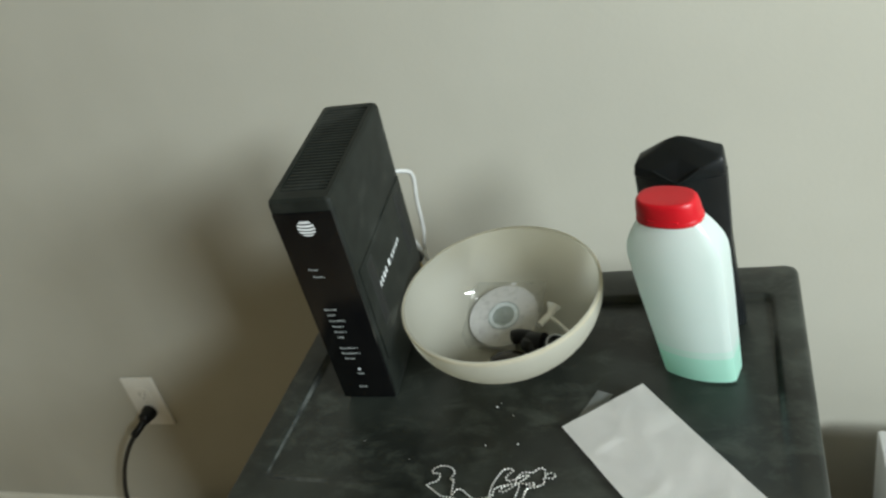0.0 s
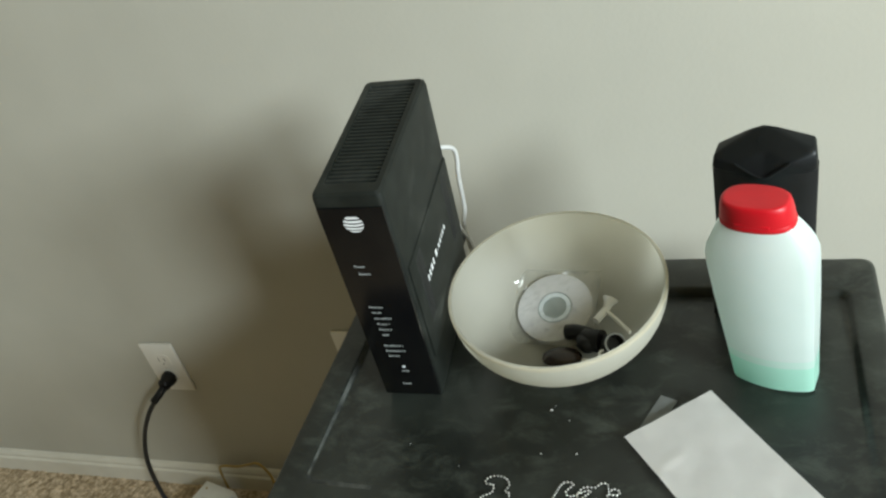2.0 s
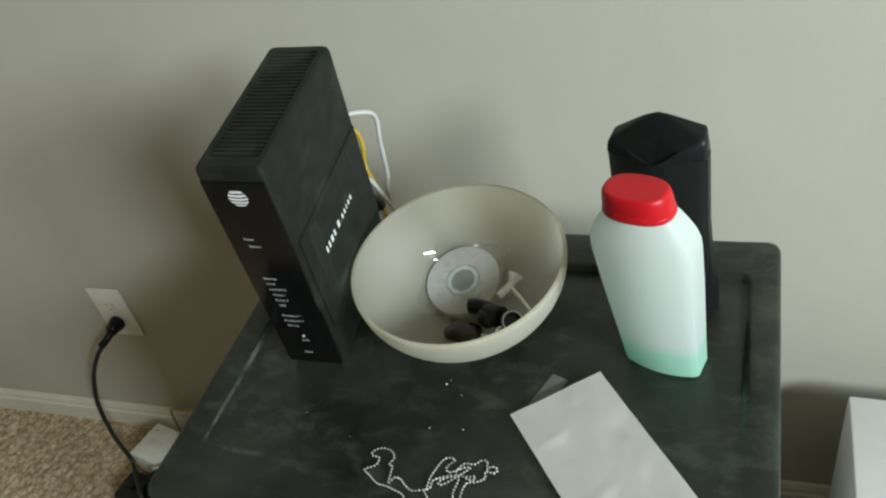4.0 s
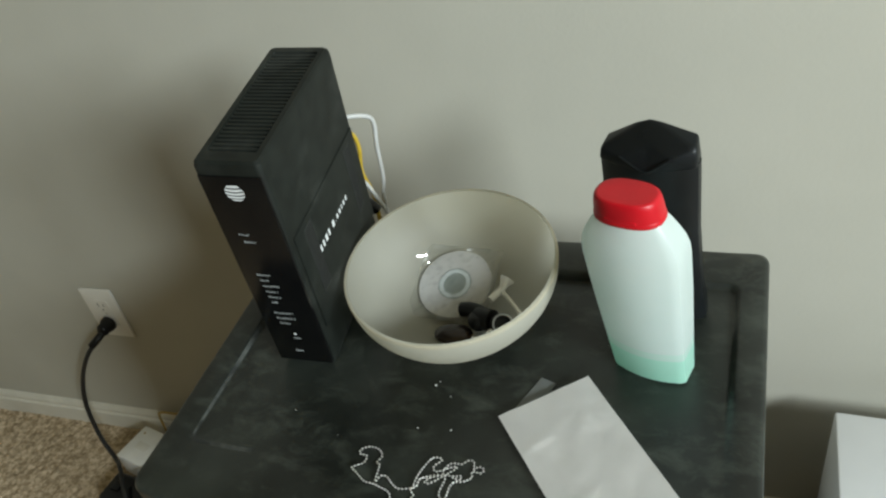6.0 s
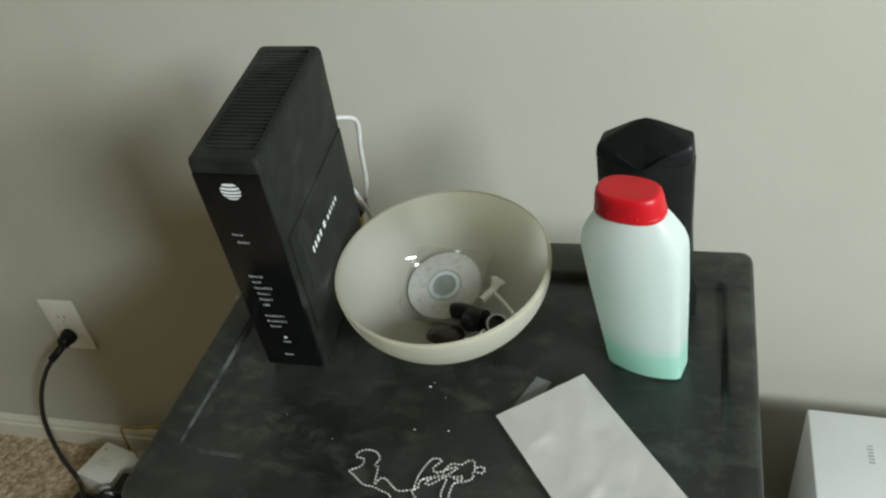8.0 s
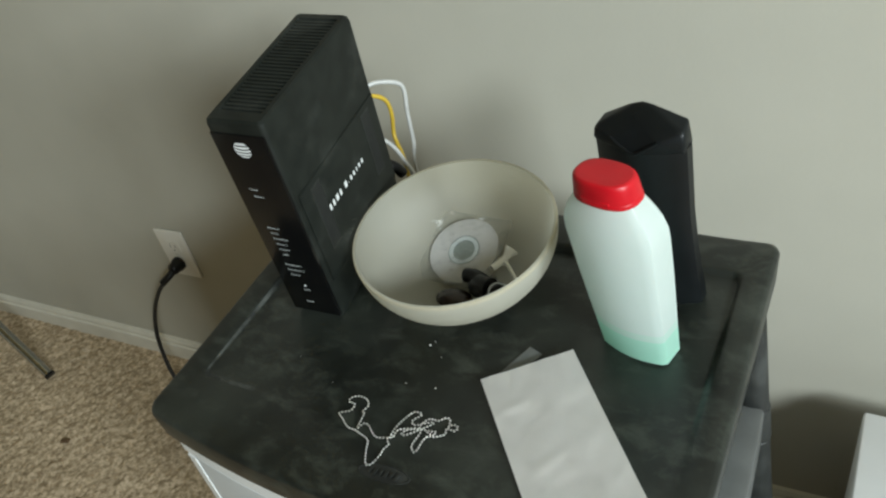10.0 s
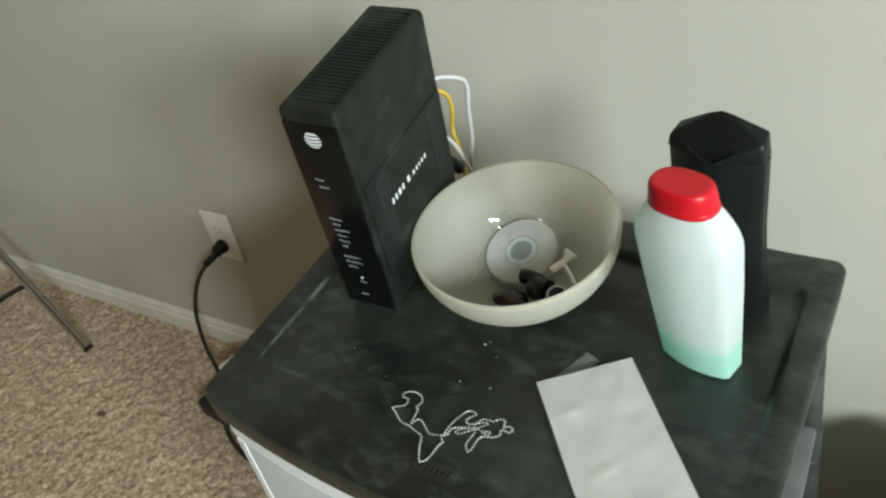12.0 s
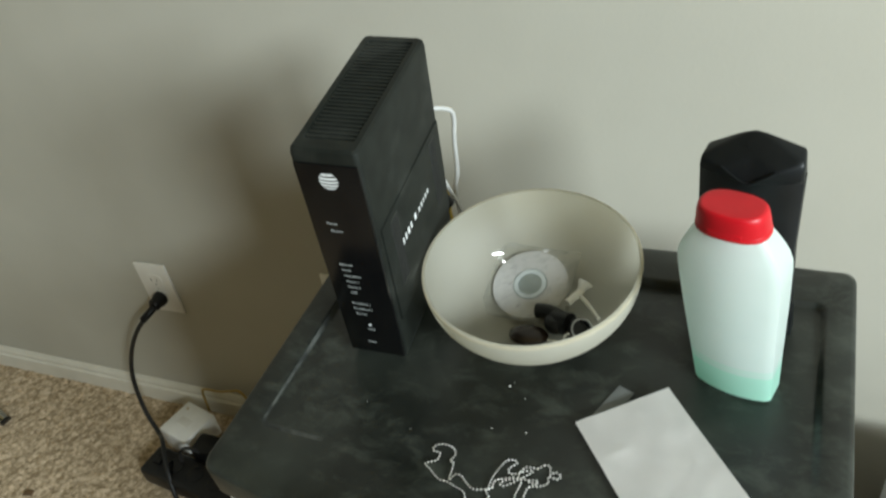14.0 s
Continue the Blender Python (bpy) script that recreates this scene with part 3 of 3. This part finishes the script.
for i in range(n):
    for j in range(n):
        film.faces.new((grid[i][j], grid[i + 1][j], grid[i + 1][j + 1], grid[i][j + 1]))
ret = bmesh.ops.solidify(film, geom=film.faces[:], thickness=0.0002)
sleeve = finish("disc_sleeve", film, M_CLEAR, angle=60)
sleeve.matrix_world = DISC @ Matrix.Rotation(radians(4), 4, "Z")
sleeve.visible_shadow = False
# Two slips added over the sleeve, turned to mirror the window as small glints.
GLINT_AT = Vector((0.812, -0.244, TZ + 0.040))
lie, run = Vector((0.512, -0.689, 0.513)).normalized(), Vector((0.784, 0.500, -0.172)).normalized()
over = lie.cross(run)
for shift, half, wide in ((Vector((0, 0, 0)), 0.0048, 0.0009), (Vector((0.007, -0.005, -0.0045)), 0.0013, 0.0007)):
    glint_ob = part("glint_slip", box_bm(-half, half, -wide, wide, -0.0001, 0.0001), M_GLINT, sleeve, smooth=False)
    lay = Matrix((run, over, lie)).transposed().to_4x4()
    glint_ob.matrix_local = sleeve.matrix_world.inverted() @ Matrix.Translation(GLINT_AT + shift) @ lay
    glint_ob.visible_shadow = False
tagged(sleeve, "clear crinkled plastic sleeve over the small disc", "sleeve")


def placed(ob, m, label, category):
    ob.matrix_world = m
    return tagged(ob, label, category)


lens_bm = lathe_bm([(0, 0), (0.014, 0.0005), (0.0165, 0.003), (0.016, 0.0055), (0.0125, 0.008), (0.006, 0.0092), (0, 0.0094)], 40)
placed(finish("round_cap", lens_bm, M_BROWN, angle=50), Matrix.Translation((0.8630, -0.3230, TZ + 0.0100)) @ Matrix.Rotation(radians(-8), 4, "X") @ Matrix.Diagonal((1.12, 0.86, 1, 1)), "glossy dark brown round cap lying in the bowl", "cap")
clip = thing("ear_clip", Matrix.Translation((0.8860, -0.3040, TZ + 0.0150)) @ Matrix.Rotation(radians(-14), 4, "Z") @ Matrix.Rotation(radians(-8), 4, "X"), "black rubber clip with a round eye in the bowl", "clip")
clip.scale = (1.2, 1.2, 1.2)
part("arm", tube_bm([(-0.020, 0.004, 0.003), (-0.012, 0.004, 0.005), (0.0, 0.001, 0.006), (0.012, -0.002, 0.005)], 0.0062, 0.003, 12), M_RUBBER, clip)
part("knob", lathe_bm([(0, -0.002), (0.006, -0.001), (0.0085, 0.003), (0.0085, 0.008), (0.006, 0.011), (0, 0.012)], 24), M_RUBBER, clip).location = (0.001, -0.006, 0.0)
part("body", tube_bm([(-0.002, -0.002, 0.004), (0.006, -0.004, 0.006), (0.013, -0.005, 0.0075)], 0.0088, 0.003, 16), M_RUBBER, clip)
barrel = lathe_bm([(0, 0.004), (0.0062, 0.004), (0.0066, 0.0118), (0.0078, 0.0122), (0.0084, 0.011), (0.0084, -0.004), (0.006, -0.006), (0, -0.006)], 28)
barrel.transform(pose(0.0195, -0.006, 0.006, 34, 40, 0))
eye = part("eye", barrel, M_RUBBER, clip)
lip = lathe_bm([(0.0068, 0.0121), (0.0079, 0.0124), (0.0082, 0.0118), (0.0068, 0.0121)], 28)
lip.transform(pose(0.0195, -0.006, 0.006, 34, 40, 0))
part("lip", lip, M_GREYINK, eye, "thin grey lip")
tee = thing("plastic_tee", Matrix.Translation((0.8985, -0.2765, TZ + 0.0290)) @ Matrix.Rotation(radians(28), 4, "Z") @ Matrix.Diagonal((1.08, 1.08, 1.08, 1)), "small white plastic peg with a flared head", "peg")
funnel = lathe_bm([(0, -0.008), (0.0028, -0.008), (0.0030, -0.002), (0.0042, 0.003), (0.0066, 0.0062), (0.0068, 0.0076), (0.0050, 0.0080), (0.002, 0.0050), (0, 0.0048)], 20)
funnel.transform(pose(0.004, 0.003, 0.002, -62, 0, -52))
part("head", funnel, M_WHITEPL, tee)
part("arm", tube_bm([(0.002, 0.001, 0.001), (-0.005, -0.003, 0.0), (-0.012, -0.007, -0.001)], 0.0034, 0.003, 10), M_WHITEPL, tee)
part("stem", tube_bm([(0.001, -0.001, 0.001), (0.005, -0.014, 0.0), (0.009, -0.034, -0.001)], 0.0017, 0.003, 8), M_WHITEPL, tee)
tagged(finish("thin_wire", tube_bm([(0.872, -0.322, TZ + 0.0115), (0.884, -0.325, TZ + 0.0140), (0.897, -0.328, TZ + 0.018), (0.905, -0.322, TZ + 0.0195)], 0.0011, 0.003, 8), M_WHITEPL, angle=60), "thin pale wire curled in the bowl", "wire")
curl = tube_bm([(0.0042 * math.cos(radians(a)), 0.0042 * math.sin(radians(a)), 0.0006 * k) for k, a in enumerate(range(-60, 271, 30))], 0.0010, 0.0015, 8)
placed(finish("plastic_curl", curl, M_WHITEPL, angle=60), Matrix.Translation((0.9025, -0.3275, TZ + 0.0215)) @ Matrix.Rotation(radians(25), 4, "X"), "small open curl of white plastic in the bowl", "curl")

# ---- the two bottles ----
def slab(hw, side, bulge, z, n=14, cham=0.003):
    """A bottle's cross-section: flat sides, bowed front and back, clipped corners."""
    pts = []
    for s in (-1, 1):
        for k in range(n + 1):
            u = -1 + 2 * k / n
            x = u * (hw - cham)
            pts.append((x * -s, s * (side + bulge * (1 - u * u)), z))
        pts.append((-s * hw, s * (side - cham), z))
        pts.append((-s * hw, -s * (side - cham), z))
    return pts


lotion = thing("lotion_bottle", Matrix.Translation((1.0430, -0.3245, TZ + 0.0005)) @ Matrix.Rotation(radians(-16), 4, "Z"), "milky translucent bottle with red cap, nearly empty", "bottle")
SLANT = Matrix(((1, 0, -0.062, 0), (0, 1, -0.098, 0), (0, 0, 0.962, 0), (0, 0, 0, 1)))

prof = [(0.0, 0.0292, 0.011, 0.004), (0.002, 0.0312, 0.013, 0.0055), (0.033, 0.0325, 0.0142, 0.0065), (0.06, 0.0339, 0.0150, 0.007), (0.10, 0.0360, 0.0160, 0.0075), (0.138, 0.0374, 0.0165, 0.0075),
        (0.148, 0.0373, 0.0160, 0.0072), (0.157, 0.0352, 0.0152, 0.0068), (0.164, 0.0322, 0.0142, 0.0062), (0.1712, 0.0284, 0.0130, 0.0056), (0.1772, 0.0245, 0.0118, 0.005)]
low, high = (0.0325, 0.0325, 0.0142, 0.0065), (0.0415, 0.0329, 0.0145, 0.0067)
for name, rows, mat, words, first, last in (
        ("lower_body", prof[:2] + [low], M_LIQUID, "mint green liquid showing through the base", True, False),
        ("liquid_level", [low, high], M_LEVEL, "pale mint band at the liquid's surface", False, False),
        ("body", [high] + prof[3:], M_BOTTLE, "", False, True)):
    skin = loops_bm([slab(w, s, b, z) for z, w, s, b in rows], first, last)
    skin.transform(SLANT)
    part(name, skin, mat, lotion, words, angle=25)


def oval(hw, hd, z, n=40, dx=0.0, tilt=0.0):
    return [(dx + hw * math.copysign(abs(math.cos(a)) ** 0.8, math.cos(a)), hd * math.copysign(abs(math.sin(a)) ** 0.8, math.sin(a)), z + tilt * math.cos(a)) for a in (2 * math.pi * k / n for k in range(n))]


cap_bm = loops_bm([oval(0.98 * a, 0.97 * b, z) for a, b, z in (
    (0.0260, 0.0190, 0.1762), (0.0266, 0.0195, 0.1768), (0.0264, 0.0194, 0.1800), (0.0259, 0.0190, 0.1806), (0.0258, 0.0190, 0.1814), (0.0254, 0.0187, 0.1870),
    (0.0246, 0.0181, 0.1925), (0.0238, 0.0174, 0.1958), (0.0226, 0.0164, 0.1972), (0.0205, 0.0147, 0.1974), (0.012, 0.008, 0.1970))])
cap_bm.transform(SLANT)
cap = part("cap", cap_bm, M_CAP, lotion, "glossy red flip cap", angle=60)
notch = box_bm(-0.012, 0.012, -0.0186, -0.0155, 0.1805, 0.1833, 0.001)
notch.transform(SLANT)
part("thumb_notch", notch, M_CAP, cap)

shampoo = thing("black_bottle", Matrix.Translation((1.0395, -0.2500, TZ + 0.0005)) @ Matrix.Rotation(radians(-10), 4, "Z"), "tall black faceted shampoo bottle behind the lotion bottle", "bottle")
prof = [(0.0, 0.0395, 0.0075, 0.010), (0.003, 0.0415, 0.0085, 0.0125), (0.03, 0.0402, 0.0085, 0.0125), (0.034, 0.0392, 0.0082, 0.012), (0.07, 0.0368, 0.008, 0.012), (0.11, 0.0352, 0.008, 0.012), (0.15, 0.0352, 0.008, 0.0115), (0.182, 0.0352, 0.008, 0.010)]
tall = loops_bm([slab(w, s, b, z, 12, 0.003) for z, w, s, b in prof])
LEAN = Matrix(((1.075, 0, 0.0, 0), (0, 1, -0.115, 0), (0, 0, 0.965, 0), (0, 0, 0, 1)))
tall.transform(LEAN)
part("body", tall, M_SHAMPOO, shampoo, angle=25)
# the faceted closure: a ridge at the back, sloping shoulders and a V-shaped front facet
cb = bmesh.new()
pts = {"fl": (-0.0352, -0.010, 0.180), "fr": (0.0352, -0.010, 0.180), "bl": (-0.0345, 0.010, 0.180), "br": (0.0345, 0.010, 0.180),
       "tl": (-0.0342, -0.008, 0.192), "tr": (0.0342, -0.007, 0.198), "tbl": (-0.0325, 0.009, 0.196), "tbr": (0.0325, 0.009, 0.2035), "ap": (-0.002, 0.010, 0.2150),
       "vl": (-0.018, -0.0155, 0.188), "vb": (0.001, -0.0205, 0.178), "vr": (0.019, -0.0150, 0.191), "vi": (0.001, -0.0055, 0.1985)}
v = {k: cb.verts.new(p) for k, p in pts.items()}
for names in (("fl", "vb", "vl"), ("fl", "vl", "tl"), ("vb", "fr", "vr"), ("fr", "tr", "vr"), ("vl", "vb", "vi"), ("vb", "vr", "vi"), ("tl", "vl", "vi"), ("vr", "tr", "vi"),
              ("tl", "vi", "ap"), ("vi", "tr", "ap"), ("tl", "ap", "tbl"), ("ap", "tr", "tbr"), ("fl", "tl", "tbl", "bl"), ("tr", "fr", "br", "tbr"), ("bl", "tbl", "ap"), ("bl", "ap", "br"), ("ap", "tbr", "br"), ("fl", "bl", "br", "fr"), ("fl", "fr", "vb")):
    cb.faces.new([v[k] for k in names])
bmesh.ops.bevel(cb, geom=cb.edges[:], offset=0.0022, segments=3, profile=0.5, affect="EDGES")
cb.transform(LEAN)
flip = part("faceted_cap", cb, M_SHAMPOO, shampoo, angle=50)
chevron = tube_bm([(-0.0185, -0.0150, 0.1895), (-0.010, -0.0182, 0.1848), (0.001, -0.0205, 0.1800), (0.011, -0.0180, 0.1862), (0.0195, -0.0145, 0.1925)], 0.0011, 0.002, 8)
chevron.transform(LEAN)
part("lid_edge", chevron, M_SHAMPOO, flip)
dimple = lathe_bm([(0.0, 0.0004), (0.0040, 0.0002), (0.0066, 0.0010), (0.0074, 0.0006), (0.0078, -0.0008), (0, -0.0012)], 24)
dimple.transform(pose(0.003, 0.0005, 0.2035, 47, 0, 0) @ Matrix.Diagonal((1.2, 0.6, 1, 1)))
dimple.transform(LEAN)
part("thumb_dimple", dimple, M_SHAMPOO, flip)

# ---- paper, tape, chain and crumbs on the top ----
pa, pb = Vector((0.924, -0.404, 0)), Vector((0.991, -0.352, 0))
down = Vector((0.1005, -0.1305, 0))
sheet = bmesh.new()
NU, NV = 26, 44
rows = []
for j in range(NV + 1):
    row = []
    for i in range(NU + 1):
        u, w = i / NU, j / NV
        p = pa.lerp(pb, u) + down * w
        lift = 0.0050 + 0.0034 * (1 - w) ** 2 * (0.3 + 0.7 * u)
        wrinkle = 0.0009 * noise.noise(Vector((u * 3.1, w * 5.2, 0.3))) + 0.0005 * noise.noise(Vector((u * 8, w * 13, 1.7)))
        for cu, cw, slope in ((0.22, 0.24, -0.10), (0.30, 0.62, -0.16)):
            wrinkle += 0.0014 * math.exp(-((u - cu) / 0.13) ** 2 - ((w - cw - slope * (u - cu)) / 0.022) ** 2)
        row.append(sheet.verts.new((p.x, p.y, TZ + lift + 0.8 * wrinkle)))
    rows.append(row)
for a, b in zip(rows, rows[1:]):
    for i in range(NU):
        sheet.faces.new((a[i], a[i + 1], b[i + 1], b[i]))
bmesh.ops.solidify(sheet, geom=sheet.faces[:], thickness=0.0012)
tagged(finish("folded_paper", sheet, M_PAPER, angle=50), "folded blank white paper slip, slightly crumpled", "paper")
tape = box_bm(-0.0075, 0.0075, -0.020, 0.020, 0, 0.0004, 0.0001)
placed(finish("tape_strip", tape, M_TAPE), Matrix.Translation((0.9495, -0.374, TZ + 0.0008)) @ Matrix.Rotation(radians(-23), 4, "Z"), "dull translucent tape strip beside the paper", "tape")

strands = ([(1, -2), (-8, -4), (-15, 0), (-21, 5), (-26, 5), (-29, -1), (-30, 8), (-31, 15), (-35, 18), (-33, 25), (-38, 31), (-47, 32), (-53, 28), (-52, 24), (-46, 23), (-46, 16), (-53, 9), (-48, 5), (-38, -2), (-30, -3), (-24, -5), (-14, -9), (-10, -19), (-4, -30), (0, -30), (3, -23), (4, -12), (6, -8), (2, -3), (6, 1), (7, 8), (20, 16)],
           [(3, -1), (4, 12), (9, 29), (15, 31), (18, 29), (13, 22), (17, 18), (28, 24), (32, 24), (24, 13), (15, 5), (11, 6), (16, 11), (26, 13), (25, -2), (28, -7), (31, -7), (33, 8), (41, 11), (46, 17), (45, 23), (52, 22), (54, 26), (49, 28), (46, 25), (44, 32), (39, 32), (35, 28), (26, 27), (22, 17), (32, 16), (37, 17), (38, 12), (32, 13)])
beads = bmesh.new()
link = bmesh.new()
for strand in strands:
    path = smooth_path([(0.87 + x / 1000, -0.48 + y / 1000, TZ + (0.0013 if y > 15 else 0.0036)) for x, y in strand], 0.0030)
    for p in path:
        bmesh.ops.create_icosphere(beads, subdivisions=2, radius=0.00098, matrix=Matrix.Translation(p))
    add_bm(link, tube_bm(path[::2], 0.00015, 0.002, 5))
chain = thing("ball_chain", Matrix.Identity(4), "silver ball chain heaped loosely on the cart top", "chain")
part("bead_string", beads, M_CHAIN, chain)
part("link_wire", link, M_CHAIN, chain)
for k, (x, y, s) in enumerate(((0.859, -0.374, 1.3), (0.862, -0.369, 0.6), (0.876, -0.385, 0.8), (0.8575, -0.422, 0.9), (0.8865, -0.420, 0.9), (0.79, -0.44, 0.5), (0.835, -0.458, 0.6), (0.74, -0.42, 0.5), (0.965, -0.452, 0.5))):
    crumb = bmesh.new()
    bmesh.ops.create_icosphere(crumb, subdivisions=1, radius=0.0007 * s)
    for q in crumb.verts:
        q.co *= 1 + 0.4 * noise.noise(q.co * 900 + Vector((k, 0, 0)))
    placed(finish("crumb", crumb, M_SPECK, smooth=False), Matrix.Translation((x, y, TZ + 0.0004)) @ Matrix.Rotation(k, 4, "Z") @ Matrix.Diagonal((1.5, 0.8, 0.6, 1)), "tiny white crumb on the black cart top", "crumb")["group"] = "crumbs on the cart top"

# ---- wall outlets, cord, power strip ----
def outlet(x, z, bottom_only=False):
    t = thing("wall_outlet", Matrix.Translation((x, 0, z)), "cream plastic duplex outlet plate screwed to the wall", "outlet", "outlets on the wall")
    bm = box_bm(-0.036, 0.036, -0.0055, -0.0003, -0.0585, 0.0585, 0.0022)
    part("plate", bm, M_PLATE, t)
    for dz in (-0.0195, 0.0195):
        s = part("socket", loops_bm([[(0.0172 * math.copysign(abs(math.cos(a)) ** 0.55, math.cos(a)), yy, dz + 0.0142 * math.copysign(abs(math.sin(a)) ** 0.55, math.sin(a))) for a in (2 * math.pi * k / 32 for k in range(32))] for yy in (-0.0045, -0.0068)]), M_PLATE, t)
        slots = bmesh.new()
        for dx, h in ((-0.0063, 0.0045), (0.0063, 0.0036)):
            add_bm(slots, box_bm(dx - 0.0005, dx + 0.0005, -0.0071, -0.0066, dz + 0.002 - h, dz + 0.002 + h))
        add_bm(slots, box_bm(-0.0011, 0.0011, -0.0071, -0.0066, dz - 0.0098, dz - 0.0072))
        part("slots", slots, M_SLOT, s, smooth=False)
    sc = lathe_bm([(0, 0), (0.0028, 0), (0.0024, 0.0012), (0, 0.0013)], 14)
    sc.transform(Matrix.Translation((0, -0.0055, 0)) @ Matrix.Rotation(radians(90), 4, "X"))
    part("screw", sc, M_TRIM, t)
    return t


outlet(0.036, 0.3375)
outlet(0.439, 0.3715)

cord = thing("power_lead", Matrix.Identity(4), "black power cord plugged into the wall outlet", "cord")
plug = lathe_bm([(0, 0), (0.0125, 0), (0.0145, 0.002), (0.0145, 0.010), (0.0120, 0.016), (0.0120, 0.024), (0.0085, 0.028), (0, 0.029)], 24)
plug.transform(Matrix.Translation((0.036, -0.0072, 0.318)) @ Matrix.Rotation(radians(90), 4, "X") @ Matrix.Diagonal((0.95, 1.05, 1, 1)))
part("plug", plug, M_RUBBER, cord)
part("strain_relief", tube_bm([(0.036, -0.024, 0.316), (0.030, -0.044, 0.309), (0.020, -0.056, 0.300)], 0.0072, 0.004, 12), M_RUBBER, cord)
part("cable", tube_bm([(0.024, -0.052, 0.303), (0.002, -0.065, 0.276), (-0.032, -0.071, 0.222), (-0.056, -0.080, 0.152), (-0.047, -0.098, 0.080), (-0.014, -0.118, 0.040), (0.030, -0.150, 0.062), (0.070, -0.195, 0.054), (0.100, -0.228, 0.014), (0.150, -0.252, 0.006), (0.214, -0.264, 0.006), (0.30, -0.255, 0.006), (0.40, -0.22, 0.006), (0.52, -0.20, 0.006)], 0.0043), M_CORD, cord)

strip = thing("power_strip", Matrix.Translation((0.0, -0.172, 0.0)) @ Matrix.Rotation(radians(-7), 4, "Z"), "black power strip with plugs lying on the carpet", "power strip")
part("body", box_bm(0.004, 0.34, -0.032, 0.032, -0.002, 0.042, 0.009, 3), M_RUBBER, strip)
part("switch", box_bm(0.022, 0.042, -0.010, 0.010, 0.040, 0.047, 0.002), M_GLOSS, strip)
for k in range(5):
    part("socket_face", lathe_bm([(0, 0.0415), (0.017, 0.0415), (0.017, 0.0428), (0, 0.0428)], 24), M_GLOSS, strip).location = (0.075 + 0.052 * k, 0, 0)
adapter = thing("power_adapter", Matrix.Translation((0.040, -0.088, -0.001)) @ Matrix.Rotation(radians(-14), 4, "Z"), "cream white plastic power adapter beside the power strip", "adapter")
part("body", box_bm(-0.040, 0.040, -0.040, 0.040, 0.0, 0.056, 0.004), M_WHITEPL, adapter)
part("embossed_label", box_bm(-0.018, 0.014, -0.012, 0.006, 0.0555, 0.0566, 0.0004), M_PLATE, adapter)
part("status_light", box_bm(-0.026, -0.022, 0.022, 0.026, 0.0555, 0.057, 0.0005), M_CABLEO, adapter)
plug2 = thing("black_adapter", Matrix.Translation((0.118, -0.135, 0.0)), "black plug adapter with a looped lead on the strip", "adapter")
part("body", box_bm(-0.022, 0.026, -0.018, 0.026, 0.0, 0.066, 0.006), M_RUBBER, plug2)
part("lead", tube_bm([(0.0, -0.015, 0.060), (-0.022, -0.020, 0.072), (-0.040, -0.026, 0.058), (-0.028, -0.040, 0.030), (0.010, -0.075, 0.016), (0.05, -0.10, 0.006), (0.11, -0.085, 0.006), (0.2, -0.06, 0.006)], 0.0032), M_CORD, plug2)
cable("tan_cable", [(0.030, -0.020, 0.005), (0.034, -0.018, 0.062), (0.050, -0.020, 0.078), (0.085, -0.022, 0.082), (0.118, -0.022, 0.092), (0.140, -0.022, 0.096), (0.158, -0.026, 0.070), (0.165, -0.035, 0.03), (0.175, -0.045, 0.004)], 0.0026, M_CABLEO, "thin tan cable draped over the baseboard")

# ---- the dark folding stand by the corner ----
stand = thing("folding_stand", Matrix.Identity(4), "dark polished tubular folding stand leg on the carpet", "stand")
tip, dirn = Vector((-0.424, -0.156, 0.002)), Vector((-0.180, 0.036, 0.130))
part("leg", tube_bm([tip, tip + dirn * 0.7, tip + dirn * 1.4, tip + dirn * 2.02], 0.0115, 0.02, 14), M_STEEL, stand)
part("foot_cap", tube_bm([tip - dirn * 0.01, tip + dirn * 0.015, tip + dirn * 0.04], 0.0121, 0.006, 14), M_RUBBER, stand)
part("joint", box_bm(-0.815, -0.765, -0.105, -0.055, 0.235, 0.315, 0.014, 3), M_RUBBER, stand)
part("brace", tube_bm([tip + dirn, Vector((-0.72, -0.135, 0.072)), Vector((-0.84, -0.150, 0.004))], 0.0070, 0.02, 10), M_RUBBER, stand)

scrap = box_bm(-0.011, 0.011, -0.005, 0.005, 0, 0.002, 0.0008)
for q in scrap.verts:
    q.co += Vector((0.003 * noise.noise(q.co * 300), 0.003 * noise.noise(q.co * 250 + Vector((5, 0, 0))), 0.002 * noise.noise(q.co * 200)))
placed(finish("leaf_scrap", scrap, M_LEAF), Matrix.Translation((-0.222, -0.292, 0.0015)) @ Matrix.Rotation(radians(15), 4, "Z"), "tiny brown leaf scrap on the beige carpet", "scrap")

# ---- the white box by the wall ----
wb = thing("white_box", Matrix.Translation((1.2450, -0.060, 0.0)) @ Matrix.Rotation(radians(-2.5), 4, "Z"), "smooth white cardboard box standing by the wall", "box")
part("body", box_bm(0, 0.46, -0.42, 0, 0, 0.342, 0.004), M_BOX, wb)
marks = bmesh.new()
for k in range(6):
    add_bm(marks, box_bm(0.064 + 0.0012 * (k % 2), 0.071, -0.078 + 0.005 * k, -0.0755 + 0.005 * k, 0.3418, 0.3423))
part("printed_marks", marks, M_GREYINK, wb, "small grey printed bars", smooth=False)
